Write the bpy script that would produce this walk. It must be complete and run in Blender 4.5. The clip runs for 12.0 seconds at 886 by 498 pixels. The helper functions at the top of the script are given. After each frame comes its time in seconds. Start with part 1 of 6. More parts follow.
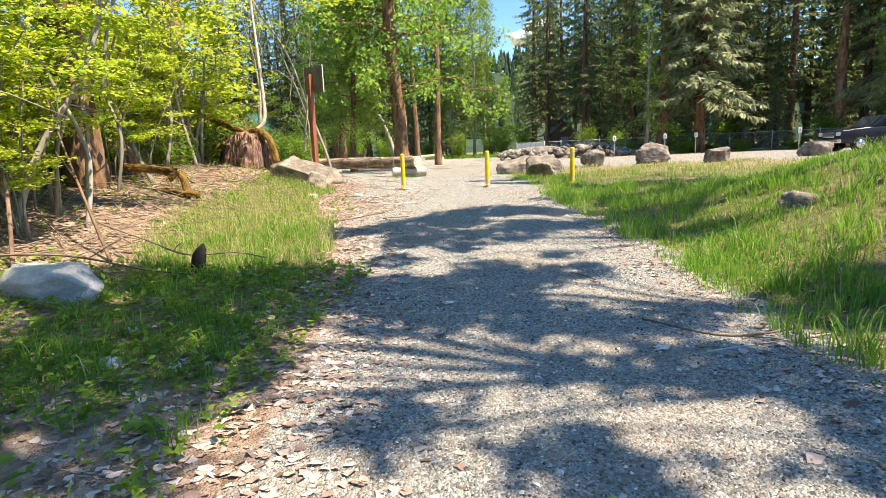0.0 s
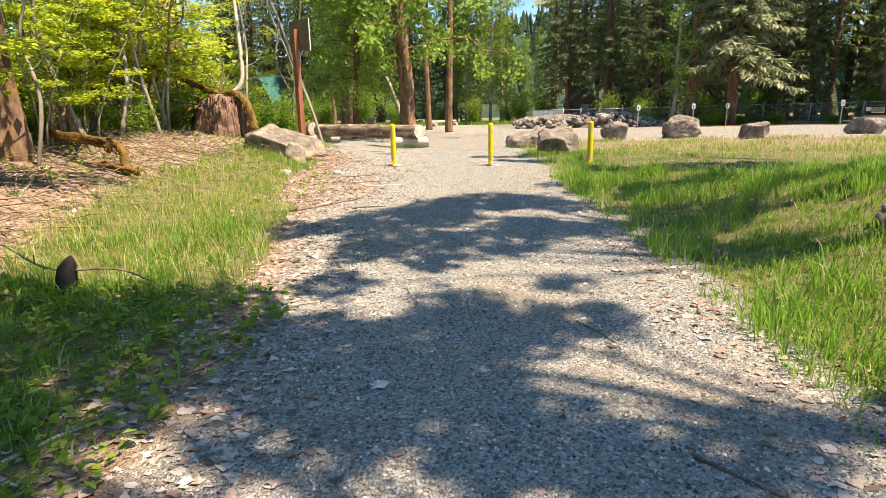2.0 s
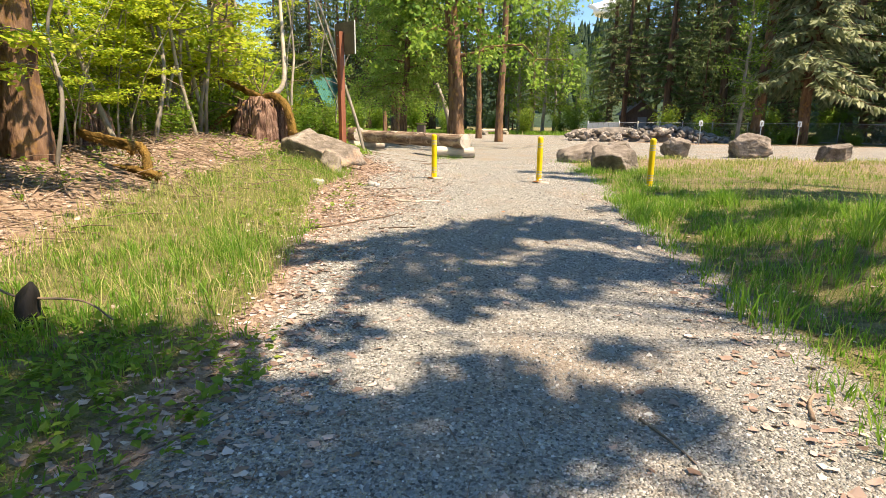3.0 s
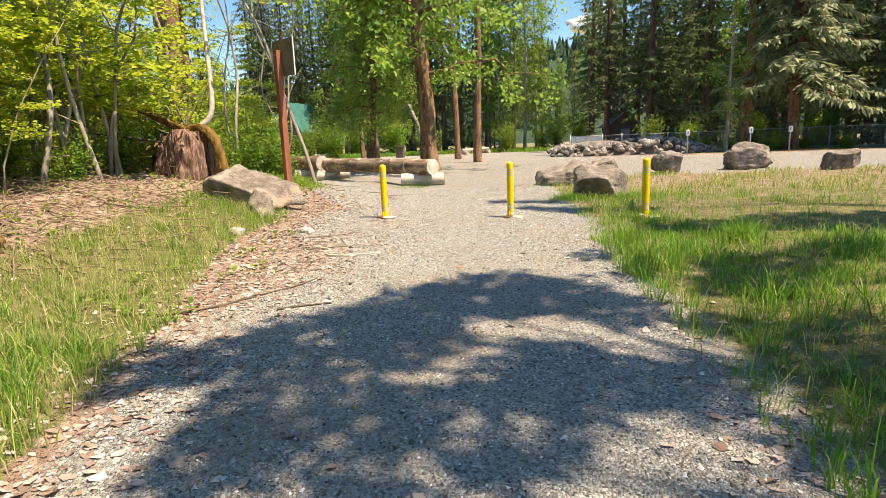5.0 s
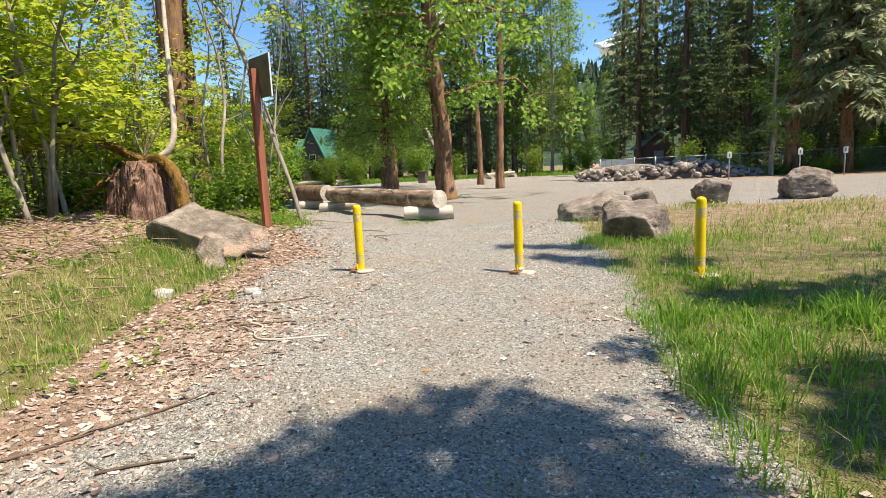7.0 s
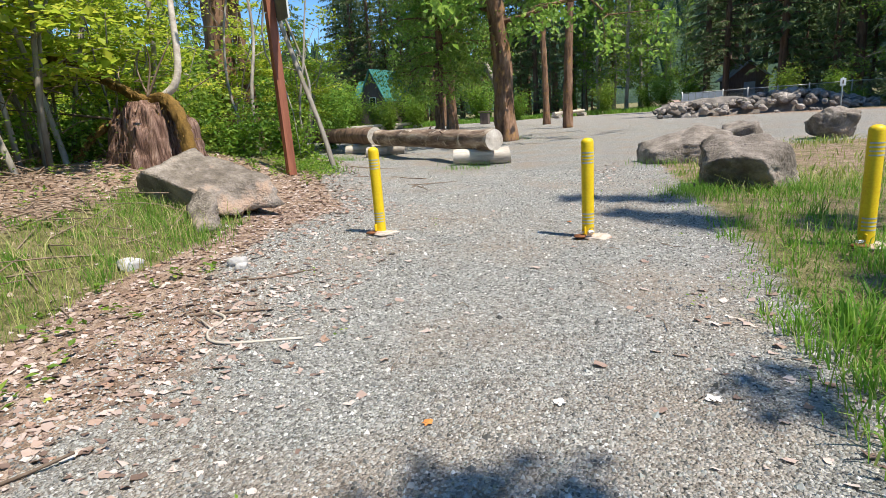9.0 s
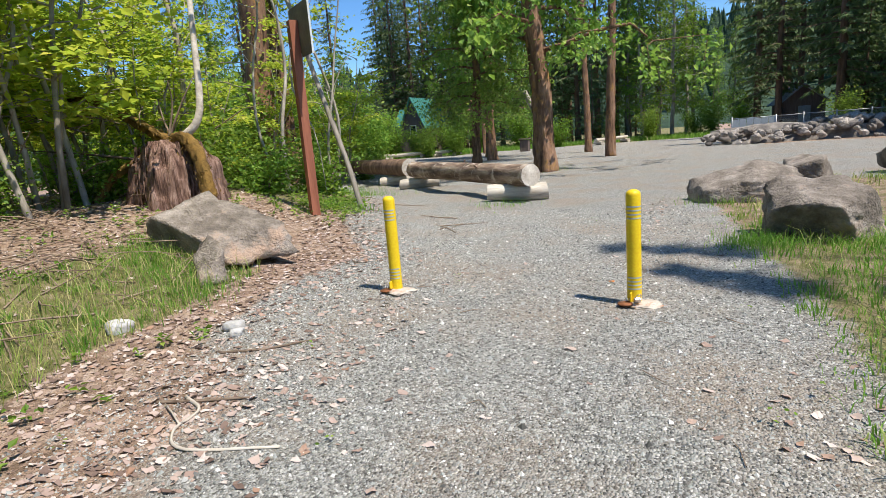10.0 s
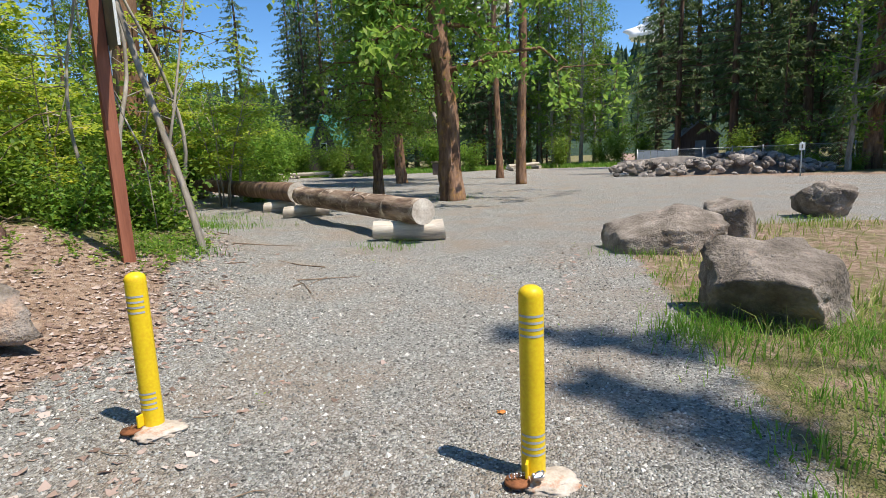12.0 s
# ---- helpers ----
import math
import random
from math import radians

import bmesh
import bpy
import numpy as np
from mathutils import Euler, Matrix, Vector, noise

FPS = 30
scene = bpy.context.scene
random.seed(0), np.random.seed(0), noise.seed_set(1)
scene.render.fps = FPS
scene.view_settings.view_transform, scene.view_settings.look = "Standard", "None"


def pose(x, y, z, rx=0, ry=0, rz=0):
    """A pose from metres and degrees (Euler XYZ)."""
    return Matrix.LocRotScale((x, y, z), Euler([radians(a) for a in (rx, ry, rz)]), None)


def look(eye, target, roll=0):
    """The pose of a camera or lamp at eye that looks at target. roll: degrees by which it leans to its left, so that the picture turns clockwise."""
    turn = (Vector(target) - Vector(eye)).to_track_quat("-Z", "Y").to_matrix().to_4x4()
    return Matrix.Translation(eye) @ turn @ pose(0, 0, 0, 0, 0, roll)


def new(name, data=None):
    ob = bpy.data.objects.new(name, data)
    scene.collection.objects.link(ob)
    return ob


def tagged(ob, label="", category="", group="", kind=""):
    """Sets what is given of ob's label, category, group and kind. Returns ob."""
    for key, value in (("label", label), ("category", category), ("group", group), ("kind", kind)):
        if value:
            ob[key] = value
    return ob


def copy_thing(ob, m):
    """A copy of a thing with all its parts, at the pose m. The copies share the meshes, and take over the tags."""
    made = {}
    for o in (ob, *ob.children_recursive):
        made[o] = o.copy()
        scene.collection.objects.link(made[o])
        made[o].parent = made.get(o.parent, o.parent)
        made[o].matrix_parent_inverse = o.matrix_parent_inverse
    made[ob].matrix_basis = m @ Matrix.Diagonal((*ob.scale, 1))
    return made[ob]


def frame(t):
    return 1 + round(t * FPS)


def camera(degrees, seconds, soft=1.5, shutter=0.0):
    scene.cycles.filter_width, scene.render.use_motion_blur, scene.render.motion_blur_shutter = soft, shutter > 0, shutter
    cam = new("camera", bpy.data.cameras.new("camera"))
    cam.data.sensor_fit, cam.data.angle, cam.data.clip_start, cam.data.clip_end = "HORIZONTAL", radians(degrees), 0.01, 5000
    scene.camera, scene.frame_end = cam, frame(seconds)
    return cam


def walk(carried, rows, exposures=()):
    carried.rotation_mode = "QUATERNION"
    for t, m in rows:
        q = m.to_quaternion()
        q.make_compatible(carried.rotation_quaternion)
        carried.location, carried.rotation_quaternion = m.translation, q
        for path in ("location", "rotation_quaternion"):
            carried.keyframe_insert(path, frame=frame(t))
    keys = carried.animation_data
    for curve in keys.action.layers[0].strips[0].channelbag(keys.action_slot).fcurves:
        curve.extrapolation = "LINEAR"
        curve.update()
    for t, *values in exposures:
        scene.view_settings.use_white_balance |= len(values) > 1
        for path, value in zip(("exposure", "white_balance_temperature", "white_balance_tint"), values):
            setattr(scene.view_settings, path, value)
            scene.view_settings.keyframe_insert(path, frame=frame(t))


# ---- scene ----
cam = camera(77.3, 12.0, 0.58)
PATH = [
    (0, (0.659, -0.088, 0.926), (0.471, 1.873, 0.581), -2.5),
    (0.5, (0.736, 0.412, 0.955), (0.561, 2.386, 0.684), -3.0),
    (1, (0.793, 0.857, 0.974), (0.609, 2.825, 0.667), -4.7),
    (1.5, (0.828, 1.368, 1.013), (0.64, 3.326, 0.649), -4.2),
    (2, (0.96, 1.832, 1.067), (0.717, 3.762, 0.602), -1.3),
    (2.5, (0.928, 2.294, 1.061), (0.581, 4.195, 0.544), 0.4),
    (3, (0.958, 2.802, 1.13), (0.554, 4.71, 0.69), 0.6),
    (3.2, (1.009, 3.014, 1.17), (0.586, 4.927, 0.769), 0.5),
    (4.8, (1.161, 4.741, 1.235), (0.784, 6.666, 0.847), -2.4),
    (5, (1.136, 4.977, 1.236), (0.76, 6.906, 0.863), -2.2),
    (5.5, (1.18, 5.583, 1.29), (0.817, 7.525, 0.974), -1.3),
    (6, (1.239, 6.14, 1.306), (0.897, 8.091, 1.028), -1.1),
    (6.5, (1.252, 6.688, 1.302), (0.923, 8.65, 1.092), -2.5),
    (7, (1.265, 7.182, 1.363), (0.786, 9.102, 1.074), -2.7),
    (7.2, (1.253, 7.355, 1.362), (0.702, 9.254, 1.06), -3.1),
    (8.8, (1.124, 8.825, 1.255), (0.444, 10.656, 0.825), -4.2),
    (9, (1.069, 8.967, 1.208), (0.365, 10.778, 0.736), -4.2),
    (9.5, (0.977, 9.343, 1.261), (0.172, 11.102, 0.754), -3.7),
    (10, (0.976, 9.719, 1.371), (0.136, 11.495, 0.996), -4.6),
    (10.5, (0.86, 10.225, 1.398), (0.075, 12.041, 1.106), -4.4),
    (11, (0.851, 10.747, 1.489), (0.179, 12.609, 1.2), -3.3),
    (11.5, (0.794, 11.243, 1.481), (0.211, 13.132, 1.178), -2.2),
    (12, (0.823, 11.803, 1.475), (0.262, 13.695, 1.151), -2.4),
]
walk(cam, [(t, look(*r)) for t, *r in PATH], [(0, 1.28, 7550, 12), (1, 1.27, 8000, 14), (2.5, 1.12, 8250, 15), (5.5, 0.98, 8000, 15), (7, 0.8, 7350, 13), (9.5, 0.54, 6350, 11), (12, 0.42, 6450, 12)])

# ---- world, sun ----
SUN_EL, SUN_AZ = radians(62), radians(105)     # azimuth clockwise from +y
world = bpy.data.worlds.new("sky")
scene.world = world
world.use_nodes = True
bg = world.node_tree.nodes["Background"]
sky = world.node_tree.nodes.new("ShaderNodeTexSky")
sky.sky_type = "NISHITA"
sky.sun_disc = False
sky.sun_elevation, sky.sun_rotation = SUN_EL, SUN_AZ
sky.air_density, sky.dust_density, sky.ozone_density = 0.9, 0.1, 5.0
deep = world.node_tree.nodes.new("ShaderNodeHueSaturation")
deep.inputs["Saturation"].default_value, deep.inputs["Value"].default_value = 1.18, 1.12
world.node_tree.links.new(sky.outputs[0], deep.inputs["Color"])
world.node_tree.links.new(deep.outputs[0], bg.inputs[0])
bg.inputs[1].default_value = 0.115
sun_data = bpy.data.lights.new("sun", "SUN")
sun_data.energy, sun_data.angle, sun_data.color = 5.0, radians(0.53), (1.0, 0.92, 0.8)
sun = new("sun", sun_data)
sun_to = Vector((math.sin(SUN_AZ) * math.cos(SUN_EL), math.cos(SUN_AZ) * math.cos(SUN_EL), math.sin(SUN_EL)))
sun.matrix_world = look(sun_to * 60, (0, 0, 0))



# ---- materials ----
def nodes_of(name):
    m = bpy.data.materials.new(name)
    m.use_nodes = True
    nt = m.node_tree
    return m, nt, nt.nodes["Principled BSDF"], nt.links.new


def add(nt, kind, **inputs):
    n = nt.nodes.new(kind)
    for k, v in inputs.items():
        n.inputs[k.replace("_", " ")].default_value = v
    return n


def ramp(nt, stops):
    n = nt.nodes.new("ShaderNodeValToRGB")
    e = n.color_ramp.elements
    while len(e) < len(stops):
        e.new(0.5)
    for el, (p, c) in zip(e, stops):
        el.position, el.color = p, (*c, 1)
    return n


def mix(nt, a, b, fac, mode="MIX"):
    n = nt.nodes.new("ShaderNodeMix")
    n.data_type, n.blend_type = "RGBA", mode
    for sock, v in ((n.inputs[6], a), (n.inputs[7], b), (n.inputs[0], fac)):
        if isinstance(v, (int, float)):
            sock.default_value = v
        elif isinstance(v, tuple):
            sock.default_value = (*v, 1)
        else:
            nt.links.new(v, sock)
    return n.outputs[2]


def surface(name, stops, scale=4.0, fine=40.0, rough=0.85, bump=0.4, depth=0.02, stretch=(1, 1, 1), metal=0.0, vary=0.15, stain=None, world_space=False):
    """Colour from a broad noise, broken by a fine one; relief from both."""
    m, nt, bsdf, link = nodes_of(name)
    if world_space:
        src = nt.nodes.new("ShaderNodeNewGeometry").outputs["Position"]
    else:
        src = nt.nodes.new("ShaderNodeTexCoord").outputs["Object"]
    mp = nt.nodes.new("ShaderNodeMapping")
    mp.inputs["Scale"].default_value = stretch
    link(src, mp.inputs[0])
    big = add(nt, "ShaderNodeTexNoise", Scale=scale, Detail=6.0, Roughness=0.62)
    small = add(nt, "ShaderNodeTexNoise", Scale=fine, Detail=4.0, Roughness=0.6)
    link(mp.outputs[0], big.inputs["Vector"])
    link(mp.outputs[0], small.inputs["Vector"])
    r = ramp(nt, stops)
    link(big.outputs[0], r.inputs[0])
    g = ramp(nt, [(0.25, (0.35, 0.35, 0.35)), (0.75, (0.65, 0.65, 0.65))])
    link(small.outputs[0], g.inputs[0])
    col = mix(nt, r.outputs[0], g.outputs[0], 0.6, "OVERLAY")
    if stain:
        st = add(nt, "ShaderNodeTexNoise", Scale=stain[1], Detail=5.0, Roughness=0.7)
        link(src, st.inputs["Vector"])
        sr = ramp(nt, [(stain[2], (0, 0, 0)), (stain[2] + 0.12, (1, 1, 1))])
        link(st.outputs[0], sr.inputs[0])
        col = mix(nt, col, stain[0], sr.outputs[0])
    if vary:
        info = nt.nodes.new("ShaderNodeObjectInfo")
        hsv = nt.nodes.new("ShaderNodeHueSaturation")
        mr = add(nt, "ShaderNodeMapRange")
        mr.inputs[3].default_value, mr.inputs[4].default_value = 1 - vary, 1 + vary
        link(info.outputs["Random"], mr.inputs[0])
        link(mr.outputs[0], hsv.inputs["Value"])
        link(col, hsv.inputs["Color"])
        col = hsv.outputs[0]
    link(col, bsdf.inputs["Base Color"])
    bsdf.inputs["Roughness"].default_value, bsdf.inputs["Metallic"].default_value = rough, metal
    bsdf.inputs["Specular IOR Level"].default_value = 0.3
    h = mix(nt, big.outputs[0], small.outputs[0], 0.5)
    b = add(nt, "ShaderNodeBump", Strength=bump, Distance=depth)
    link(h, b.inputs["Height"])
    link(b.outputs[0], bsdf.inputs["Normal"])
    return m


def leaf(name, stops, through_col, amount=0.35, vary=0.12, rough=0.55):
    """Thin leaves: a colour a leaf, and light passing through them."""
    m, nt, bsdf, link = nodes_of(name)
    geo = nt.nodes.new("ShaderNodeNewGeometry")
    r = ramp(nt, stops)
    link(geo.outputs["Random Per Island"], r.inputs[0])
    info = nt.nodes.new("ShaderNodeObjectInfo")
    hsv = nt.nodes.new("ShaderNodeHueSaturation")
    mr = add(nt, "ShaderNodeMapRange")
    mr.inputs[3].default_value, mr.inputs[4].default_value = 1 - vary, 1 + vary
    link(info.outputs["Random"], mr.inputs[0])
    link(mr.outputs[0], hsv.inputs["Value"])
    hr = add(nt, "ShaderNodeMapRange")
    hr.inputs[3].default_value, hr.inputs[4].default_value = 0.5 - vary * 0.1, 0.5 + vary * 0.1
    link(info.outputs["Random"], hr.inputs[0])
    link(hr.outputs[0], hsv.inputs["Hue"])
    link(r.outputs[0], hsv.inputs["Color"])
    link(hsv.outputs[0], bsdf.inputs["Base Color"])
    bsdf.inputs["Roughness"].default_value = rough
    bsdf.inputs["Specular IOR Level"].default_value = 0.25
    tr = nt.nodes.new("ShaderNodeBsdfTranslucent")
    link(mix(nt, hsv.outputs[0], through_col, 0.5), tr.inputs[0])
    ms = nt.nodes.new("ShaderNodeMixShader")
    ms.inputs[0].default_value = amount
    link(bsdf.outputs[0], ms.inputs[1])
    link(tr.outputs[0], ms.inputs[2])
    link(ms.outputs[0], nt.nodes["Material Output"].inputs[0])
    return m


def ground_material():
    """Gravel, leaf litter and turf, by the masks that lie on the ground's vertices."""
    m, nt, bsdf, link = nodes_of("ground_cover")
    pos = nt.nodes.new("ShaderNodeNewGeometry").outputs["Position"]

    def noise_at(scale, detail=5.0, rough=0.6):
        n = add(nt, "ShaderNodeTexNoise", Scale=scale, Detail=detail, Roughness=rough)
        link(pos, n.inputs["Vector"])
        return n.outputs[0]

    def cells(scale):
        n = add(nt, "ShaderNodeTexVoronoi", Scale=scale)
        link(pos, n.inputs["Vector"])
        return n

    # gravel: angular chips of grey stone in two sizes, dusty brown in patches
    v1, v2 = cells(68.0), cells(140.0)
    pick = ramp(nt, [(0.0, (0.045, 0.045, 0.042)), (0.25, (0.19, 0.185, 0.17)), (0.5, (0.41, 0.4, 0.365)), (0.75, (0.28, 0.3, 0.28)), (1.0, (0.76, 0.74, 0.69))])
    sep = nt.nodes.new("ShaderNodeSeparateColor")
    link(v1.outputs["Color"], sep.inputs[0])
    link(sep.outputs[0], pick.inputs[0])
    pick2 = ramp(nt, [(0.0, (0.15, 0.145, 0.13)), (0.5, (0.29, 0.28, 0.25)), (1.0, (0.42, 0.4, 0.36))])
    sep2 = nt.nodes.new("ShaderNodeSeparateColor")
    link(v2.outputs["Color"], sep2.inputs[0])
    link(sep2.outputs[0], pick2.inputs[0])
    gravel = mix(nt, pick.outputs[0], pick2.outputs[0], 0.35)
    dust = ramp(nt, [(0.44, (0, 0, 0)), (0.68, (0.55, 0.55, 0.55))])
    link(noise_at(0.9), dust.inputs[0])
    gravel = mix(nt, gravel, (0.34, 0.26, 0.19), dust.outputs[0])
    # litter: dry brown leaves and soil
    v3 = cells(17.0)
    sep3 = nt.nodes.new("ShaderNodeSeparateColor")
    link(v3.outputs["Color"], sep3.inputs[0])
    lit = ramp(nt, [(0.0, (0.12, 0.075, 0.05)), (0.35, (0.31, 0.2, 0.14)), (0.6, (0.44, 0.31, 0.23)), (0.85, (0.55, 0.43, 0.35)), (1.0, (0.22, 0.14, 0.09))])
    link(sep3.outputs[1], lit.inputs[0])
    soil = ramp(nt, [(0.3, (0.17, 0.115, 0.08)), (0.55, (0.38, 0.28, 0.205)), (0.8, (0.54, 0.43, 0.34))])
    link(noise_at(5.0, 8.0, 0.7), soil.inputs[0])
    litter = mix(nt, lit.outputs[0], soil.outputs[0], 0.5)
    # turf: soil thatch with moss and grass tones
    tf = ramp(nt, [(0.25, (0.07, 0.08, 0.03)), (0.45, (0.16, 0.155, 0.06)), (0.65, (0.3, 0.25, 0.14)), (0.85, (0.45, 0.36, 0.26))])
    link(noise_at(7.0, 8.0, 0.7), tf.inputs[0])

    def mask(attr, width):
        a = nt.nodes.new("ShaderNodeAttribute")
        a.attribute_name = attr
        n = nt.nodes.new("ShaderNodeMath")
        n.operation = "ADD"
        link(a.outputs["Fac"], n.inputs[0])
        s = nt.nodes.new("ShaderNodeMath")
        s.operation = "MULTIPLY_ADD"
        s.inputs[1].default_value, s.inputs[2].default_value = width, -width / 2
        link(noise_at(3.2, 7.0, 0.72), s.inputs[0])
        link(s.outputs[0], n.inputs[1])
        r = ramp(nt, [(0.4, (0, 0, 0)), (0.6, (1, 1, 1))])
        link(n.outputs[0], r.inputs[0])
        return r.outputs[0]

    gm, tm = mask("gravel", 0.9), mask("turf", 1.0)
    col = mix(nt, mix(nt, litter, tf.outputs[0], tm), gravel, gm)
    link(col, bsdf.inputs["Base Color"])
    bsdf.inputs["Roughness"].default_value = 0.95
    bsdf.inputs["Specular IOR Level"].default_value = 0.15
    b1 = add(nt, "ShaderNodeBump", Strength=1.0, Distance=0.02)
    b1.invert = True
    link(v1.outputs["Distance"], b1.inputs["Height"])
    b2 = add(nt, "ShaderNodeBump", Strength=0.7, Distance=0.03)
    link(noise_at(14.0, 6.0, 0.7), b2.inputs["Height"])
    link(b1.outputs[0], b2.inputs["Normal"])
    link(b2.outputs[0], bsdf.inputs["Normal"])
    return m


M_ground = ground_material()
M_chip = leaf("gravel_chip", [(0.0, (0.06, 0.06, 0.055)), (0.3, (0.22, 0.22, 0.205)), (0.6, (0.4, 0.39, 0.355)), (0.88, (0.3, 0.32, 0.3)), (1.0, (0.74, 0.72, 0.67))], (0, 0, 0), 0.0, 0.0, 0.9)
M_litter = leaf("dry_leaf", [(0.0, (0.14, 0.095, 0.075)), (0.3, (0.33, 0.235, 0.19)), (0.6, (0.47, 0.37, 0.32)), (0.85, (0.62, 0.54, 0.49)), (1.0, (0.34, 0.2, 0.13))], (0.3, 0.18, 0.08), 0.12, 0.0, 0.85)
M_grass = leaf("grass_blade", [(0.0, (0.055, 0.16, 0.02)), (0.45, (0.12, 0.28, 0.035)), (0.82, (0.21, 0.38, 0.06)), (0.96, (0.4, 0.44, 0.14)), (1.0, (0.6, 0.52, 0.29))], (0.36, 0.64, 0.07), 0.45, 0.0)
M_grass_dry = leaf("dry_grass_blade", [(0.0, (0.17, 0.28, 0.045)), (0.5, (0.33, 0.4, 0.1)), (0.8, (0.58, 0.52, 0.23)), (1.0, (0.6, 0.5, 0.28))], (0.45, 0.5, 0.1), 0.35, 0.0)
M_maple = leaf("vine_maple_leaf", [(0.0, (0.12, 0.23, 0.025)), (0.4, (0.25, 0.37, 0.04)), (0.75, (0.42, 0.49, 0.06)), (1.0, (0.6, 0.55, 0.09))], (0.68, 0.78, 0.08), 0.52, 0.12)
M_green = leaf("broad_leaf", [(0.0, (0.06, 0.14, 0.025)), (0.5, (0.15, 0.27, 0.05)), (0.85, (0.25, 0.36, 0.08)), (1.0, (0.38, 0.43, 0.13))], (0.45, 0.64, 0.08), 0.5, 0.15, 0.4)
M_under = leaf("undergrowth_leaf", [(0.0, (0.06, 0.14, 0.02)), (0.5, (0.13, 0.25, 0.035)), (0.85, (0.23, 0.36, 0.055)), (1.0, (0.34, 0.42, 0.09))], (0.42, 0.6, 0.06), 0.45, 0.15)
M_needle = leaf("conifer_needles", [(0.0, (0.05, 0.085, 0.04)), (0.5, (0.105, 0.155, 0.065)), (0.85, (0.17, 0.225, 0.1)), (1.0, (0.28, 0.31, 0.17))], (0.3, 0.42, 0.11), 0.4, 0.22)
M_needle_grey = leaf("hanging_spruce_needles", [(0.0, (0.16, 0.2, 0.11)), (0.5, (0.28, 0.33, 0.18)), (0.85, (0.4, 0.44, 0.27)), (1.0, (0.5, 0.53, 0.36))], (0.5, 0.58, 0.28), 0.4, 0.12)
M_bark = surface("brown_bark", [(0.25, (0.045, 0.028, 0.018)), (0.5, (0.15, 0.095, 0.065)), (0.72, (0.27, 0.18, 0.125)), (0.9, (0.36, 0.28, 0.22))], 5.0, 30.0, 0.92, 0.9, 0.05, (1, 1, 0.18), vary=0.25)
M_bark_red = surface("red_brown_bark", [(0.28, (0.035, 0.02, 0.014)), (0.46, (0.16, 0.09, 0.055)), (0.64, (0.3, 0.185, 0.12)), (0.85, (0.46, 0.37, 0.3))], 5.0, 26.0, 0.92, 0.9, 0.06, (1, 1, 0.22), vary=0.12, stain=((0.3, 0.17, 0.06), 2.6, 0.53))
M_bark_grey = surface("grey_bark", [(0.25, (0.12, 0.105, 0.085)), (0.5, (0.28, 0.25, 0.205)), (0.8, (0.45, 0.41, 0.35))], 4.0, 30.0, 0.9, 0.6, 0.02, (1, 1, 0.3), vary=0.2, stain=((0.16, 0.17, 0.06), 2.4, 0.6))
M_twig = surface("dead_twig", [(0.3, (0.09, 0.06, 0.04)), (0.6, (0.24, 0.18, 0.13)), (0.85, (0.4, 0.34, 0.28))], 8.0, 60.0, 0.9, 0.5, 0.01, vary=0.35)
M_moss = surface("orange_brown_moss", [(0.25, (0.07, 0.045, 0.012)), (0.5, (0.22, 0.13, 0.035)), (0.75, (0.34, 0.2, 0.05)), (0.9, (0.26, 0.25, 0.06))], 6.0, 50.0, 1.0, 1.0, 0.05, vary=0.15)
M_stump = surface("weathered_root_wood", [(0.3, (0.035, 0.02, 0.014)), (0.45, (0.16, 0.09, 0.065)), (0.6, (0.34, 0.22, 0.17)), (0.78, (0.52, 0.42, 0.36))], 14.0, 60.0, 0.95, 1.0, 0.08, (1, 1, 0.1), vary=0.1)
M_log = surface("weathered_log_bark", [(0.3, (0.04, 0.028, 0.022)), (0.45, (0.15, 0.1, 0.07)), (0.6, (0.33, 0.25, 0.185)), (0.78, (0.52, 0.45, 0.37))], 5.0, 28.0, 0.92, 0.9, 0.04, (0.2, 1, 1), vary=0.25, stain=((0.55, 0.47, 0.38), 2.6, 0.57))
M_log_pale = surface("bare_silver_log", [(0.25, (0.22, 0.18, 0.14)), (0.5, (0.46, 0.41, 0.34)), (0.8, (0.66, 0.62, 0.54))], 5.0, 30.0, 0.85, 0.5, 0.02, (0.15, 1, 1), vary=0.12)
M_rock = surface("grey_boulder_stone", [(0.25, (0.07, 0.058, 0.047)), (0.45, (0.19, 0.16, 0.13)), (0.62, (0.34, 0.295, 0.25)), (0.85, (0.52, 0.475, 0.42))], 3.0, 30.0, 0.9, 0.9, 0.09, vary=0.1, stain=((0.42, 0.3, 0.22), 1.6, 0.56))
M_rock_pale = surface("pale_granite", [(0.25, (0.3, 0.29, 0.27)), (0.5, (0.45, 0.44, 0.42)), (0.85, (0.62, 0.61, 0.58))], 4.0, 40.0, 0.85, 0.5, 0.03, vary=0.1, stain=((0.2, 0.22, 0.14), 3.0, 0.62))
M_rock_dark = surface("dark_riprap_stone", [(0.25, (0.1, 0.09, 0.085)), (0.5, (0.26, 0.23, 0.2)), (0.85, (0.5, 0.45, 0.4))], 3.0, 20.0, 0.9, 0.7, 0.05, vary=0.5)
M_yellow = surface("yellow_bollard_paint", [(0.2, (0.62, 0.42, 0.012)), (0.5, (0.74, 0.52, 0.015)), (0.8, (0.78, 0.57, 0.03))], 3.0, 60.0, 0.42, 0.12, 0.004, vary=0.03, stain=((0.42, 0.3, 0.06), 14.0, 0.7))
